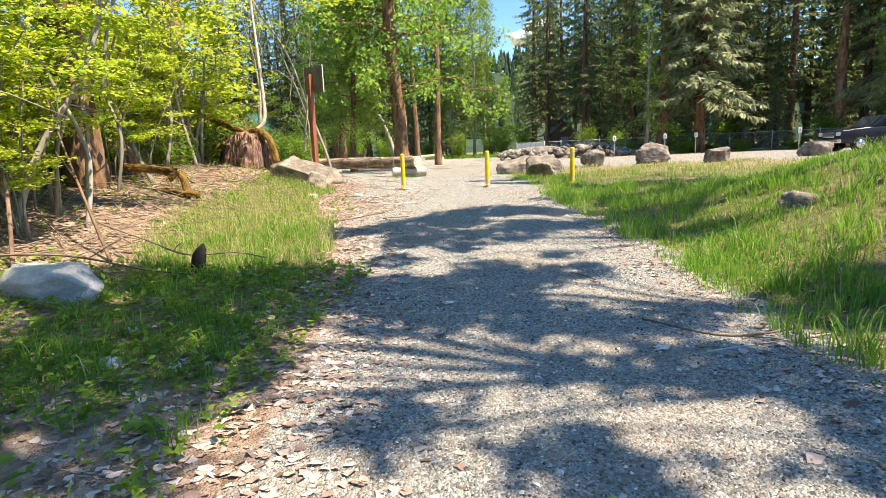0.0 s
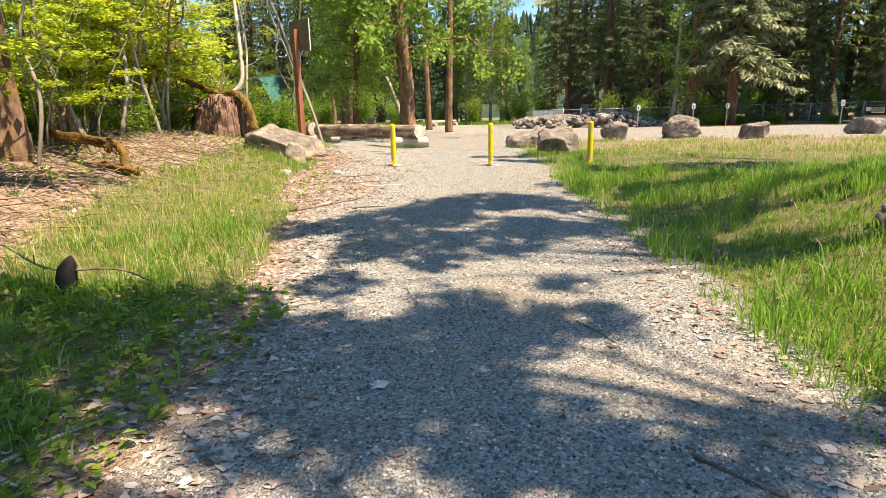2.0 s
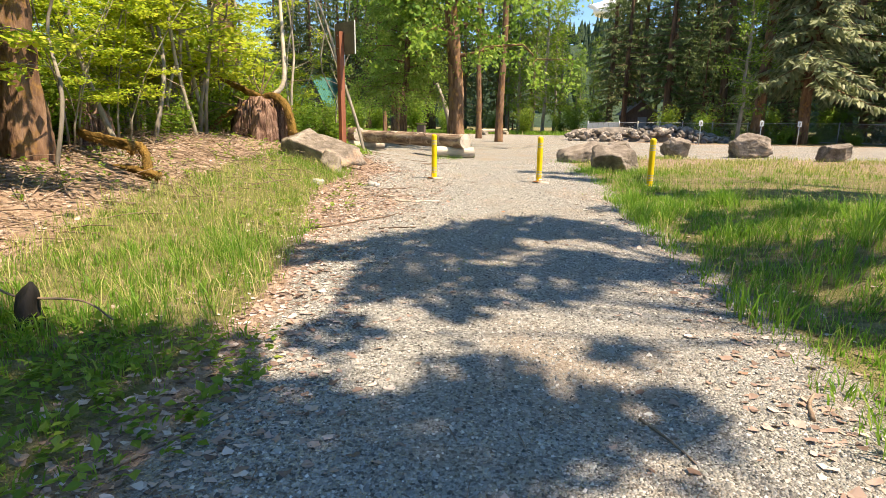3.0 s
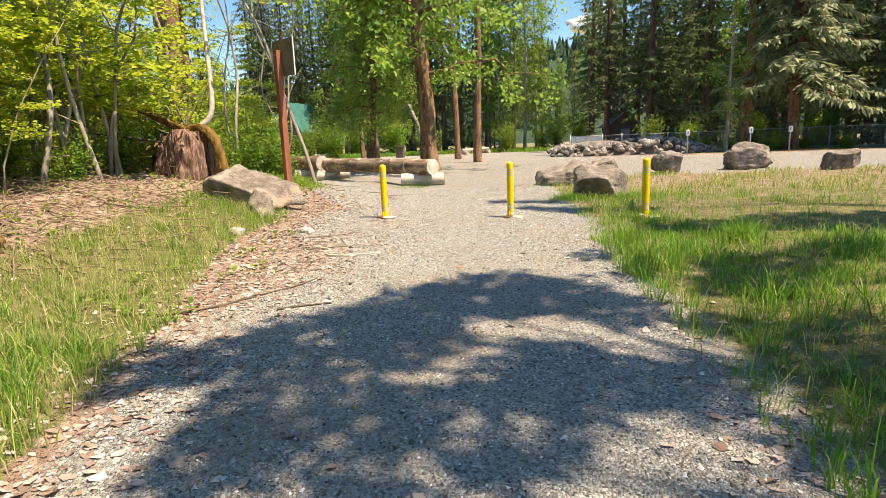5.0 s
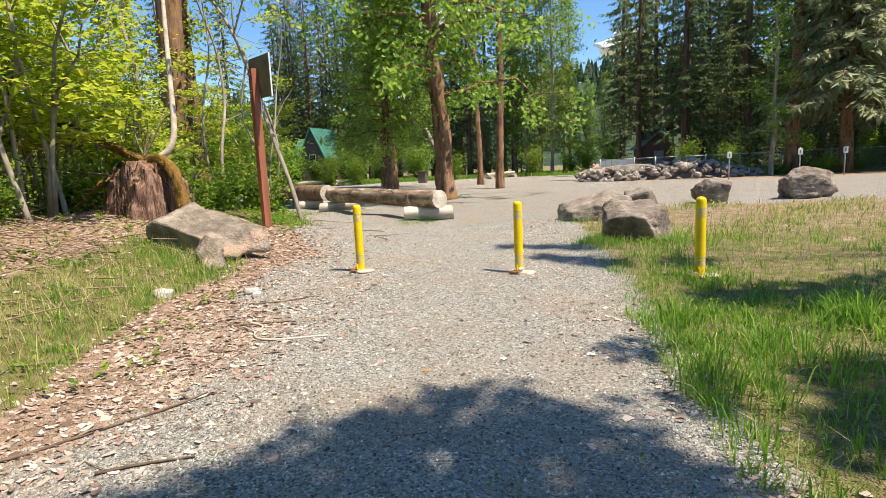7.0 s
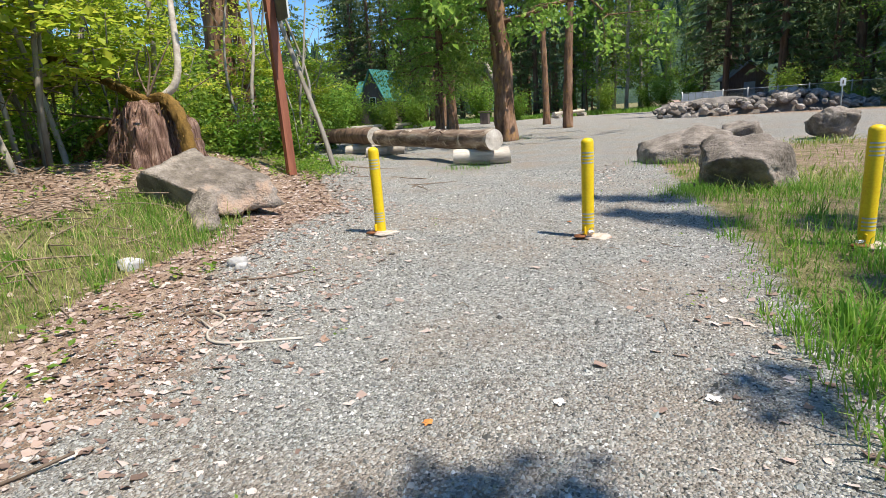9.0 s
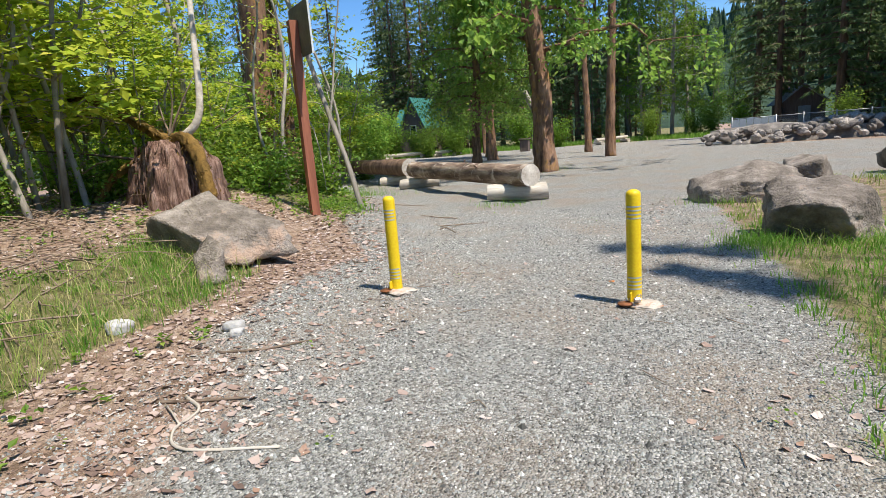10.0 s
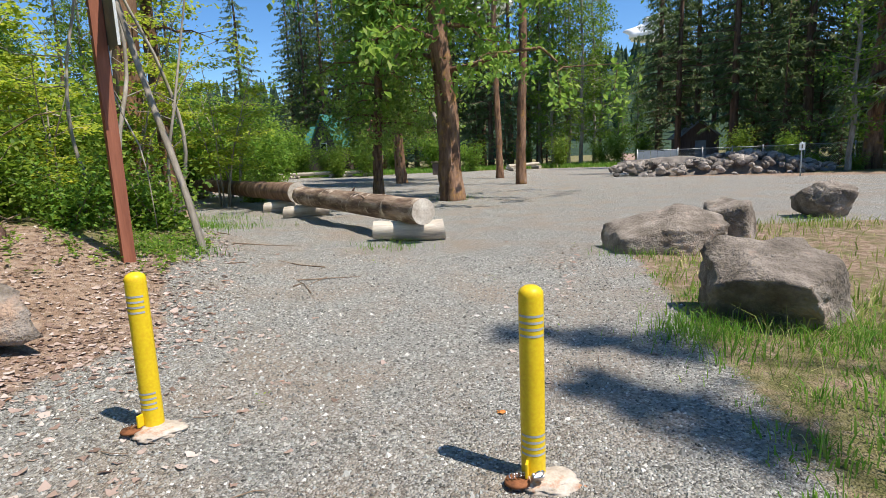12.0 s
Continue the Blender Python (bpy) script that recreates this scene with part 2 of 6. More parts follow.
M_band = surface("grey_reflective_tape", [(0.3, (0.3, 0.31, 0.32)), (0.7, (0.48, 0.5, 0.5))], 20.0, 120.0, 0.5, 0.1, 0.002, vary=0.05)
M_steel = surface("dull_steel", [(0.3, (0.4, 0.4, 0.4)), (0.7, (0.62, 0.62, 0.62))], 30.0, 120.0, 0.35, 0.1, 0.002, metal=1.0, vary=0.05)
M_rust = surface("rusty_iron", [(0.3, (0.12, 0.045, 0.02)), (0.6, (0.28, 0.11, 0.045)), (0.85, (0.38, 0.2, 0.11))], 20.0, 90.0, 0.85, 0.5, 0.004, vary=0.1)
M_concrete = surface("stained_concrete", [(0.3, (0.32, 0.26, 0.2)), (0.6, (0.5, 0.44, 0.37)), (0.85, (0.62, 0.58, 0.52))], 9.0, 60.0, 0.92, 0.6, 0.01, vary=0.05, stain=((0.4, 0.18, 0.09), 6.0, 0.57))
M_post = surface("red_brown_stained_timber", [(0.3, (0.2, 0.07, 0.04)), (0.6, (0.32, 0.12, 0.07)), (0.85, (0.4, 0.18, 0.11))], 5.0, 45.0, 0.75, 0.35, 0.006, (1, 1, 0.08), vary=0.0)
M_plate = surface("weathered_sign_back", [(0.3, (0.1, 0.085, 0.06)), (0.6, (0.17, 0.145, 0.1)), (0.85, (0.25, 0.22, 0.16))], 3.0, 30.0, 0.7, 0.15, 0.003, vary=0.0)
M_edge = surface("pale_aluminium_edge", [(0.3, (0.5, 0.52, 0.5)), (0.7, (0.7, 0.72, 0.7))], 10.0, 60.0, 0.5, 0.1, 0.002, vary=0.0)
M_cabin = surface("brown_plank_wall", [(0.3, (0.075, 0.055, 0.048)), (0.6, (0.135, 0.105, 0.092)), (0.85, (0.19, 0.155, 0.14))], 3.0, 20.0, 0.85, 0.4, 0.01, (6, 1, 0.3), vary=0.1)
M_roof_green = surface("green_metal_roof", [(0.3, (0.04, 0.15, 0.13)), (0.6, (0.06, 0.21, 0.18)), (0.85, (0.1, 0.28, 0.25))], 0.8, 14.0, 0.4, 0.1, 0.01, vary=0.0)
M_roof_grey = surface("blue_grey_metal_roof", [(0.3, (0.16, 0.2, 0.24)), (0.6, (0.25, 0.3, 0.35)), (0.85, (0.34, 0.4, 0.44))], 0.8, 14.0, 0.45, 0.1, 0.01, vary=0.0)
M_white = surface("chalky_white_panel", [(0.3, (0.52, 0.53, 0.52)), (0.6, (0.66, 0.67, 0.66)), (0.85, (0.76, 0.77, 0.76))], 1.6, 18.0, 0.7, 0.15, 0.01, vary=0.1)
M_galv = surface("galvanised_wire", [(0.3, (0.32, 0.34, 0.34)), (0.7, (0.5, 0.52, 0.52))], 8.0, 60.0, 0.5, 0.1, 0.002, metal=0.6, vary=0.1)
M_car = surface("dark_blue_black_car_paint", [(0.3, (0.012, 0.014, 0.02)), (0.7, (0.022, 0.025, 0.035))], 2.0, 20.0, 0.18, 0.02, 0.002, vary=0.0)
M_tyre = surface("black_rubber", [(0.3, (0.014, 0.014, 0.014)), (0.7, (0.035, 0.035, 0.033))], 6.0, 60.0, 0.9, 0.3, 0.01, vary=0.0)
M_chrome = surface("bright_chrome", [(0.3, (0.6, 0.6, 0.6)), (0.7, (0.75, 0.75, 0.75))], 6.0, 60.0, 0.15, 0.02, 0.002, metal=1.0, vary=0.0)
M_lens = surface("clear_lamp_lens", [(0.3, (0.5, 0.5, 0.48)), (0.7, (0.7, 0.7, 0.68))], 9.0, 40.0, 0.1, 0.1, 0.002, vary=0.0)
M_hill = surface("far_forest_slope", [(0.25, (0.015, 0.035, 0.02)), (0.5, (0.035, 0.065, 0.035)), (0.8, (0.06, 0.1, 0.05))], 0.02, 0.3, 1.0, 1.0, 4.0, vary=0.0, world_space=True)
M_cloud = surface("white_cloud", [(0.2, (0.85, 0.86, 0.88)), (0.8, (0.95, 0.95, 0.95))], 0.004, 0.02, 1.0, 0.2, 5.0, vary=0.0)


def glass_dark():
    m, nt, bsdf, link = nodes_of("dark_window_glass")
    bsdf.inputs["Base Color"].default_value = (0.02, 0.025, 0.03, 1)
    bsdf.inputs["Roughness"].default_value = 0.05
    return m


M_glass = glass_dark()
M_char = surface("charred_wood", [(0.3, (0.012, 0.011, 0.01)), (0.6, (0.028, 0.025, 0.022)), (0.85, (0.07, 0.06, 0.05))], 8.0, 40.0, 0.9, 0.8, 0.02, (1, 1, 0.25), vary=0.0)


# ---- mesh helpers ----
def mesh_of(name, V, F, mats, idx=None, smooth=True):
    """A mesh from arrays: vertices (n, 3) and faces (m, 3) or (m, 4)."""
    V, F = np.asarray(V, np.float32), np.asarray(F, np.int32)
    me = bpy.data.meshes.new(name)
    k = F.shape[1]
    me.vertices.add(len(V))
    me.vertices.foreach_set("co", V.ravel())
    me.loops.add(F.size)
    me.loops.foreach_set("vertex_index", F.ravel())
    me.polygons.add(len(F))
    me.polygons.foreach_set("loop_start", np.arange(0, F.size, k, dtype=np.int32))
    for m in mats if isinstance(mats, (list, tuple)) else [mats]:
        me.materials.append(m)
    if idx is not None:
        me.polygons.foreach_set("material_index", np.asarray(idx, np.int32))
    me.polygons.foreach_set("use_smooth", np.full(len(F), smooth))
    me.update(calc_edges=True)
    return me


def thing(name, label, category, m=None, group="", kind=""):
    ob = new(name)
    if m is not None:
        ob.matrix_world = m
    return tagged(ob, label, category, group, kind)


def child(name, me, parent, label="", m=None):
    ob = new(name, me)
    ob.parent = parent
    if m is not None:
        ob.matrix_basis = m
    return tagged(ob, label)


def part(name, bm, material, parent, label="", smooth=False, m=None):
    me = bpy.data.meshes.new(name)
    bm.to_mesh(me)
    bm.free()
    me.materials.append(material)
    me.polygons.foreach_set("use_smooth", [smooth] * len(me.polygons))
    return child(name, me, parent, label, m)


def bm_box(sx, sy, sz, at=(0, 0, 0), bevel=0.0, rot=None):
    bm = bmesh.new()
    bmesh.ops.create_cube(bm, size=1, matrix=Matrix.LocRotScale(at, rot, (sx, sy, sz)))
    if bevel:
        bmesh.ops.bevel(bm, geom=bm.edges[:], offset=bevel, segments=2, affect="EDGES", profile=0.6)
    return bm


def tube_arrays(points, radii, sides=8, rough=0.0, seed=0, cap=True):
    """A tapered tube along points, with an uneven girth."""
    P = np.asarray(points, float)
    R = np.broadcast_to(np.asarray(radii, float), (len(P),))
    r = np.random.default_rng(seed)
    T = np.gradient(P, axis=0)
    T /= np.linalg.norm(T, axis=1)[:, None] + 1e-9
    ref = np.array([1.0, 0, 0]) if abs(T[0, 0]) < 0.8 else np.array([0, 1.0, 0])
    V = []
    a = np.arange(sides) * 2 * np.pi / sides
    lump = r.normal(0, 1, sides) * rough
    for i in range(len(P)):
        u = np.cross(T[i], ref)
        u /= np.linalg.norm(u) + 1e-9
        w = np.cross(T[i], u)
        rr = R[i] * (1 + lump + r.normal(0, 1, sides) * rough * 0.6)
        V.append(P[i] + (np.cos(a) * rr)[:, None] * u + (np.sin(a) * rr)[:, None] * w)
    V = np.concatenate(V)
    F = []
    for i in range(len(P) - 1):
        for j in range(sides):
            k = (j + 1) % sides
            F.append((i * sides + j, i * sides + k, (i + 1) * sides + k, (i + 1) * sides + j))
    if cap:
        n = len(V)
        V = np.vstack([V, P[:1], P[-1:]])
        for j in range(sides):
            k = (j + 1) % sides
            F.append((j, n, n, k))
            F.append(((len(P) - 1) * sides + k, n + 1, n + 1, (len(P) - 1) * sides + j))
    return V, np.array(F)


def joined(pieces):
    Vs, Fs, n = [], [], 0
    for V, F in pieces:
        Vs.append(V)
        Fs.append(np.asarray(F) + n)
        n += len(V)
    return np.concatenate(Vs), np.concatenate(Fs)


def tris(F):
    """Quads to triangles, leaving out the empty ones."""
    F = np.asarray(F)
    T = np.concatenate([F[:, [0, 1, 2]], F[:, [0, 2, 3]]])
    return T[(T[:, 0] != T[:, 1]) & (T[:, 1] != T[:, 2]) & (T[:, 0] != T[:, 2])]


def spline(points, n):
    """n points on a smooth line through the given ones."""
    P = np.asarray(points, float)
    Q = np.vstack([2 * P[0] - P[1], P, 2 * P[-1] - P[-2]])
    out = []
    for s in np.linspace(0, len(P) - 1 - 1e-6, n):
        i, f = int(s), s - int(s)
        a, b, c, d = Q[i], Q[i + 1], Q[i + 2], Q[i + 3]
        out.append(0.5 * (2 * b + (c - a) * f + (2 * a - 5 * b + 4 * c - d) * f * f + (3 * b - a - 3 * c + d) * f ** 3))
    return np.array(out)


def tube(name, points, radii, material, parent, label="", sides=8, rough=0.05, seed=0, smooth=True):
    V, F = tube_arrays(points, radii, sides, rough, seed)
    return child(name, mesh_of(name, V, tris(F), material, smooth=smooth), parent, label)


def leaf_arrays(P, D, N, L, width=0.36, fold=0.12):
    """One four-cornered, folded leaf at every P, along D, with N its upper side."""
    P, D, N = np.asarray(P), np.asarray(D), np.asarray(N)
    D = D / (np.linalg.norm(D, axis=1)[:, None] + 1e-9)
    S = np.cross(D, N)
    S /= np.linalg.norm(S, axis=1)[:, None] + 1e-9
    U = np.cross(S, D)
    L = np.asarray(L)[:, None]
    V = np.stack([P, P + D * L * 0.45 + S * L * width + U * L * fold, P + D * L, P + D * L * 0.45 - S * L * width + U * L * fold], 1).reshape(-1, 3)
    b = np.arange(len(P))[:, None] * 4
    F = np.concatenate([b + np.array([[0, 1, 2]]), b + np.array([[0, 2, 3]])])
    return V, F


# ---- lie of the land ----
def step(e0, e1, v):
    t = np.clip((v - e0) / (e1 - e0), 0, 1)
    return t * t * (3 - 2 * t)


def ground_z(x, y):
    x, y = np.asarray(x, float), np.asarray(y, float)
    z = np.interp(y, [-40, -10, 0, 5, 8.5, 11.5, 14, 16.5, 60], [-1.6, -0.95, -0.56, -0.36, -0.22, -0.135, 0.0, 0.05, 0.05])
    z = z + 0.85 * step(-2.6, -8.0, x) * step(24, 17, y)
    z = z + 0.92 * step(2.6, 6.0, x) * step(12.5, 7.5, y)
    z = z + 0.5 * step(-14, -60, x) * step(40, 70, y)
    z = z + 0.03 * np.sin(x * 1.7 + 0.6 * y) * np.sin(y * 1.3 - 0.4 * x) * step(1.6, 4, np.abs(x + 0.2)) * step(60, 30, y)
    return z + 0.012 * np.sin(x * 4.1 + 1.3 * np.sin(y * 2.2)) * np.cos(y * 3.3)


LEFT_Y = [-30, 0, 2, 3.4, 5.2, 6.8, 8.8, 12.5, 14.3, 15.6, 17.2, 19, 21.2, 24.3, 33, 50, 64, 75]
LEFT_X = [-0.6, -0.55, -0.5, -0.6, -0.85, -1.2, -2.05, -2.8, -3.1, -2.95, -4.3, -5.2, -8.0, -9.7, -18, -26, -30, -33]
RIGHT_Y = [-30, 0, 4.1, 6, 9.5, 12, 13.2, 14, 16.2, 19.8, 22.2, 23.2, 24.0, 25.0]
RIGHT_X = [3.2, 3.1, 2.85, 2.7, 2.35, 2.0, 1.9, 1.85, 1.55, 1.2, 2.4, 3.6, 9, 40]


def gravel_in(x, y):
    """Distance inside the gravel's edge in metres (negative outside)."""
    left = x - np.interp(y, LEFT_Y, LEFT_X)
    right = np.interp(y, RIGHT_Y, RIGHT_X) - x
    lot = np.minimum(np.minimum(left, y - (23.4 + 0.12 * (x - 3))), 69 - 0.5 * np.abs(x + 8) - y)
    lot = np.where(x > 4, np.minimum(lot, 41.5 - 0.15 * (x - 4) - y + 0 * x), lot)
    lane = np.minimum(np.minimum(left, right), 40 - y)
    return np.maximum(lane, lot)


def turf_in(x, y):
    """How grassy the ground is, 0 to 1."""
    g = gravel_in(x, y)
    a = np.zeros_like(x)
    inner = np.interp(y, [2, 5, 7, 8, 9, 10, 12, 14], [-0.8, -1.1, -1.45, -1.75, -2.1, -2.55, -3.35, -3.5])
    outer = np.interp(y, [2, 5.5, 7, 9.3, 12, 14], [-3.4, -3.2, -3.9, -4.75, -5.1, -5.4])
    a = np.maximum(a, step(-0.5, 0.3, x - outer) * step(0.15, -0.3, x - inner) * step(1.8, 3.6, y) * step(14.9, 14.0, y) * np.where(y < 5.4, 0.7, 1.0))
    a = np.maximum(a, step(0.8, 1.5, x) * step(25, 23, y) * np.where(y > 17.5, 0.48, np.interp(y, [12.8, 14.2], [1.0, 0.58])))
    a = np.maximum(a, step(-9, -7, x) * step(16.5, 18.5, y) * step(-3.8, -5.5, x) * step(40, 30, y))
    a = np.maximum(a, step(40, 55, y) * 0.9 * step(5, 2, x))
    a = np.maximum(a, 0.75 * step(8, 11, x) * step(40, 42, y))
    return a * step(0.45, 0.0, g)


def axis(fine0, fine1, pitch, far0, far1):
    inner = np.arange(fine0, fine1 + 1e-6, pitch)
    outs = [[], []]
    for side, (start, end) in enumerate(((fine0, far0), (fine1, far1))):
        v, s = start, pitch
        while abs(v - start) < abs(end - start):
            s *= 1.16
            v += s if end > start else -s
            outs[side].append(v)
    return np.concatenate([outs[0][::-1], inner, outs[1]])


gx, gy = axis(-8.5, 7.5, 0.11, -1500, 1500), axis(-0.5, 26, 0.13, -600, 2500)
GX, GY = np.meshgrid(gx, gy)
GZ = ground_z(GX, GY)
n, w = len(gy), len(gx)
ii = (np.arange(n - 1)[:, None] * w + np.arange(w - 1)[None]).ravel()
ground_me = mesh_of("ground", np.stack([GX, GY, GZ], -1).reshape(-1, 3), np.stack([ii, ii + 1, ii + w + 1, ii + w], 1), M_ground)
for key, vals in (("gravel", step(-0.45, 0.45, gravel_in(GX, GY)) * (1 - 0.8 * np.exp(-((GX + 2.2) / 0.95) ** 2 - ((GY - 10.8) / 2.5) ** 2))), ("turf", turf_in(GX, GY))):
    at = ground_me.attributes.new(key, "FLOAT", "POINT")
    at.data.foreach_set("value", vals.ravel().astype(np.float32))
tagged(new("ground", ground_me), "gravel track and car park between leaf litter and grass", "ground", kind="structure")


# ---- rocks ----
def rock_arrays(size, seed, level=4, facets=16, grit=0.03, flat_top=None):
    """A broken, facetted stone: a ball cut by planes, then roughened."""
    r = np.random.default_rng(seed)
    bm = bmesh.new()
    bmesh.ops.create_icosphere(bm, subdivisions=level, radius=1)
    V = np.array([v.co[:] for v in bm.verts])
    F = np.array([[v.index for v in f.verts] for f in bm.faces])
    bm.free()
    N = r.normal(0, 1, (facets, 3))
    N /= np.linalg.norm(N, axis=1)[:, None]
    N[:6] = np.eye(3).repeat(2, 0) * np.array([1, -1] * 3)[:, None] + r.normal(0, 0.22, (6, 3))
    N /= np.linalg.norm(N, axis=1)[:, None]
    d = r.uniform(0.72, 0.95, facets)
    d[:6] = r.uniform(0.74, 0.86, 6)
    dots = V @ N.T
    with np.errstate(divide="ignore"):
        reach = np.where(dots > 1e-3, d / np.maximum(dots, 1e-3), 9).min(1)
    V = V * np.minimum(reach, 1.15)[:, None]
    off = Vector(r.uniform(-50, 50, 3))
    k = np.array([noise.fractal(Vector(v) * 1.7 + off, 0.9, 2.1, 5) for v in V])
    k2 = np.array([noise.fractal(Vector(v) * 7 + off, 0.8, 2.0, 3) for v in V])
    k3 = np.array([abs(noise.noise(Vector(v) * 2.6 - off)) for v in V])
    V = V * (1 + grit * 2.4 * k + grit * 1.2 * k2 - grit * 2.5 * np.maximum(0, 0.1 - k3) * 10)[:, None]
    return V * np.array(size), F


def boulder(label, at, size, seed, turn=0.0, tilt=(0, 0), level=5, sink=0.12, material=None, group="", name="boulder", facets=16):
    V, F = rock_arrays(size, seed, level, facets)
    R = np.array((Euler((radians(tilt[0]), radians(tilt[1]), radians(turn)))).to_matrix())
    V = V @ R.T
    V[:, 2] -= V[:, 2].min()
    me = mesh_of(name, V, F, material or M_rock)
    ob = new(name, me)
    ob.location = (at[0], at[1], float(ground_z(at[0], at[1])) - sink)
    return tagged(ob, label, "boulder", group)


def hewn(label, at, size, planes, seed, turn=0.0, sink=0.1, group="", name="boulder", level=5, grit=0.04, material=None):
    """A boulder of flat broken faces: planes give each face's outward direction and distance, in the stone's own size."""
    r = np.random.default_rng(seed)
    bm = bmesh.new()
    bmesh.ops.create_icosphere(bm, subdivisions=level, radius=1)
    V = np.array([v.co[:] for v in bm.verts])
    F = np.array([[v.index for v in f.verts] for f in bm.faces])
    bm.free()
    planes = [*planes, (0, 0, -1, 0.55)]
    N = np.array([p[:3] for p in planes], float)
    N /= np.linalg.norm(N, axis=1)[:, None]
    d = np.array([p[3] for p in planes])
    extra = r.normal(0, 1, (7, 3))
    extra /= np.linalg.norm(extra, axis=1)[:, None]
    N, d = np.vstack([N, extra]), np.concatenate([d, r.uniform(0.98, 1.12, 7)])
    dots = V @ N.T
    V = V * np.where(dots > 1e-3, d / np.maximum(dots, 1e-3), 9).min(1)[:, None]
    off = Vector(r.uniform(-50, 50, 3))
    k = np.array([noise.fractal(Vector(v) * 1.9 + off, 0.9, 2.1, 5) for v in V])
    k2 = np.array([noise.fractal(Vector(v) * 9 + off, 0.8, 2.0, 3) for v in V])
    crack = np.array([max(0.0, 0.07 - abs(noise.noise(Vector((v[0] * 1.1, v[1] * 1.1, v[2] * 2.8)) - off))) for v in V])
    V = V * (1 + grit * 2.0 * k + grit * 0.9 * k2 - grit * 14 * crack)[:, None] * np.array(size)
    V = V @ np.array(Euler((0, 0, radians(turn))).to_matrix()).T
    V[:, 2] -= V[:, 2].min()
    ob = new(name, mesh_of(name, V, F, material or M_rock))
    ob.location = (at[0], at[1], float(ground_z(at[0], at[1])) - sink)
    return tagged(ob, label, "boulder", group)


ROW = "boulders along the car park"
hewn("large leaning grey boulder with a hollowed slab top, in grass", (-4.62, 14.6), (0.86, 0.52, 0.58),
     [(0.5, -0.3, 1, 0.42), (-0.12, -1, -0.25, 0.64), (-1, -0.3, -0.05, 0.78), (1, -0.3, 0.4, 0.84), (0, 1, 0.1, 0.8), (-0.55, -0.2, 1, 0.72)], 31, -4, 0.12)
hewn("flat grey-green stone slab leaning under a boulder", (-3.9, 14.02), (0.38, 0.2, 0.28), [(0.5, -0.6, 1, 0.42), (1, 0.2, 0.1, 0.72), (-1, -0.4, 0, 0.75), (0, -1, 0.1, 0.72), (0, 1, 0, 0.7)], 12, -35, 0.06, name="stone_slab", level=4)
hewn("big blocky boulder with pale flat top in tufted grass", (2.2, 16.82), (0.66, 0.56, 0.54),
     [(0.05, -0.3, 1, 0.58), (-0.5, -0.8, -0.55, 0.5), (0.8, -0.6, 0.1, 0.62), (-1, 0.0, 0.0, 0.78), (1, 0.2, 0.35, 0.76), (0, 1, 0.2, 0.75), (-0.6, -0.4, 0.9, 0.72)], 4, 4, 0.12, ROW)
hewn("long low brown-grey boulder with layered top", (1.72, 20.15), (0.92, 0.62, 0.56),
     [(-0.5, -0.3, 1, 0.46), (0.25, -0.4, 1, 0.52), (-0.25, -1, 0.1, 0.66), (0.75, -0.8, -0.1, 0.66), (-1, -0.2, 0.25, 0.78), (1, 0, 0.1, 0.8), (0, 1, 0.2, 0.75)], 23, 8, 0.12, ROW)
hewn("upright split boulder behind a lower one", (2.66, 21.2), (0.52, 0.42, 0.56), [(-0.3, -0.1, 1, 0.62), (-0.5, -1, -0.1, 0.6), (1, -0.5, 0.1, 0.64), (-1, 0.2, 0.15, 0.7), (0.6, 0.1, 0.8, 0.74)], 9, 12, 0.1, ROW, level=4)
boulder("rounded grey boulder at the edge of the gravel", (4.9, 24.1), (0.52, 0.48, 0.46), 17, 0, (0, 0), 5, 0.1, group=ROW)
boulder("broad humped boulder on thin grass", (7.6, 25.2), (0.86, 0.55, 0.5), 28, 6, (0, 4), 5, 0.1, group=ROW)
boulder("low wedge-shaped boulder on thin grass", (9.85, 23.9), (0.55, 0.42, 0.36), 37, 0, (0, -6), 5, 0.1, group=ROW)
boulder("pointed boulder near the grass bank", (14.6, 25.6), (0.68, 0.5, 0.44), 40, 0, (0, 6), 5, 0.1, group=ROW)
boulder("half-buried dark boulder in the grassy bank", (4.35, 6.9), (0.3, 0.24, 0.2), 45, 30, (0, 0), 4, 0.24)
boulder("pale rounded granite boulder in shaded leaves", (-3.62, 4.75), (0.44, 0.3, 0.24), 51, -6, (0, 0), 4, 0.14, M_rock_pale, facets=9)
for i, (x, y, s) in enumerate(((-2.62, 13.05, 0.1), (-2.5, 12.95, 0.07), (-3.6, 12.7, 0.13), (-2.3, 4.0, 0.06), (-2.0, 3.3, 0.08), (-2.63, 14.27, 0.035), (-2.6, 2.6, 0.07))):
    boulder("small pale stone lying on the leaf litter", (x, y), (s, s * 0.8, s * 0.6), 60 + i, i * 40, (0, 0), 3, s * 0.3, M_rock_pale, "small pale stones", "stone", 10)


# ---- trees ----
def twigwork(name, me, parent):
    return tagged(child(name, me, parent), kind="stuff")


def crown_leaves(P, size, r, droop=0.5, spread=1.0):
    n = len(P)
    D = r.normal(0, 1, (n, 3)) * spread
    D[:, 2] = D[:, 2] * 0.5 - droop
    N = r.normal(0, 0.45, (n, 3)) + np.array([0, 0, 1.0])
    return leaf_arrays(P, D, N, size * r.uniform(0.6, 1.25, n))


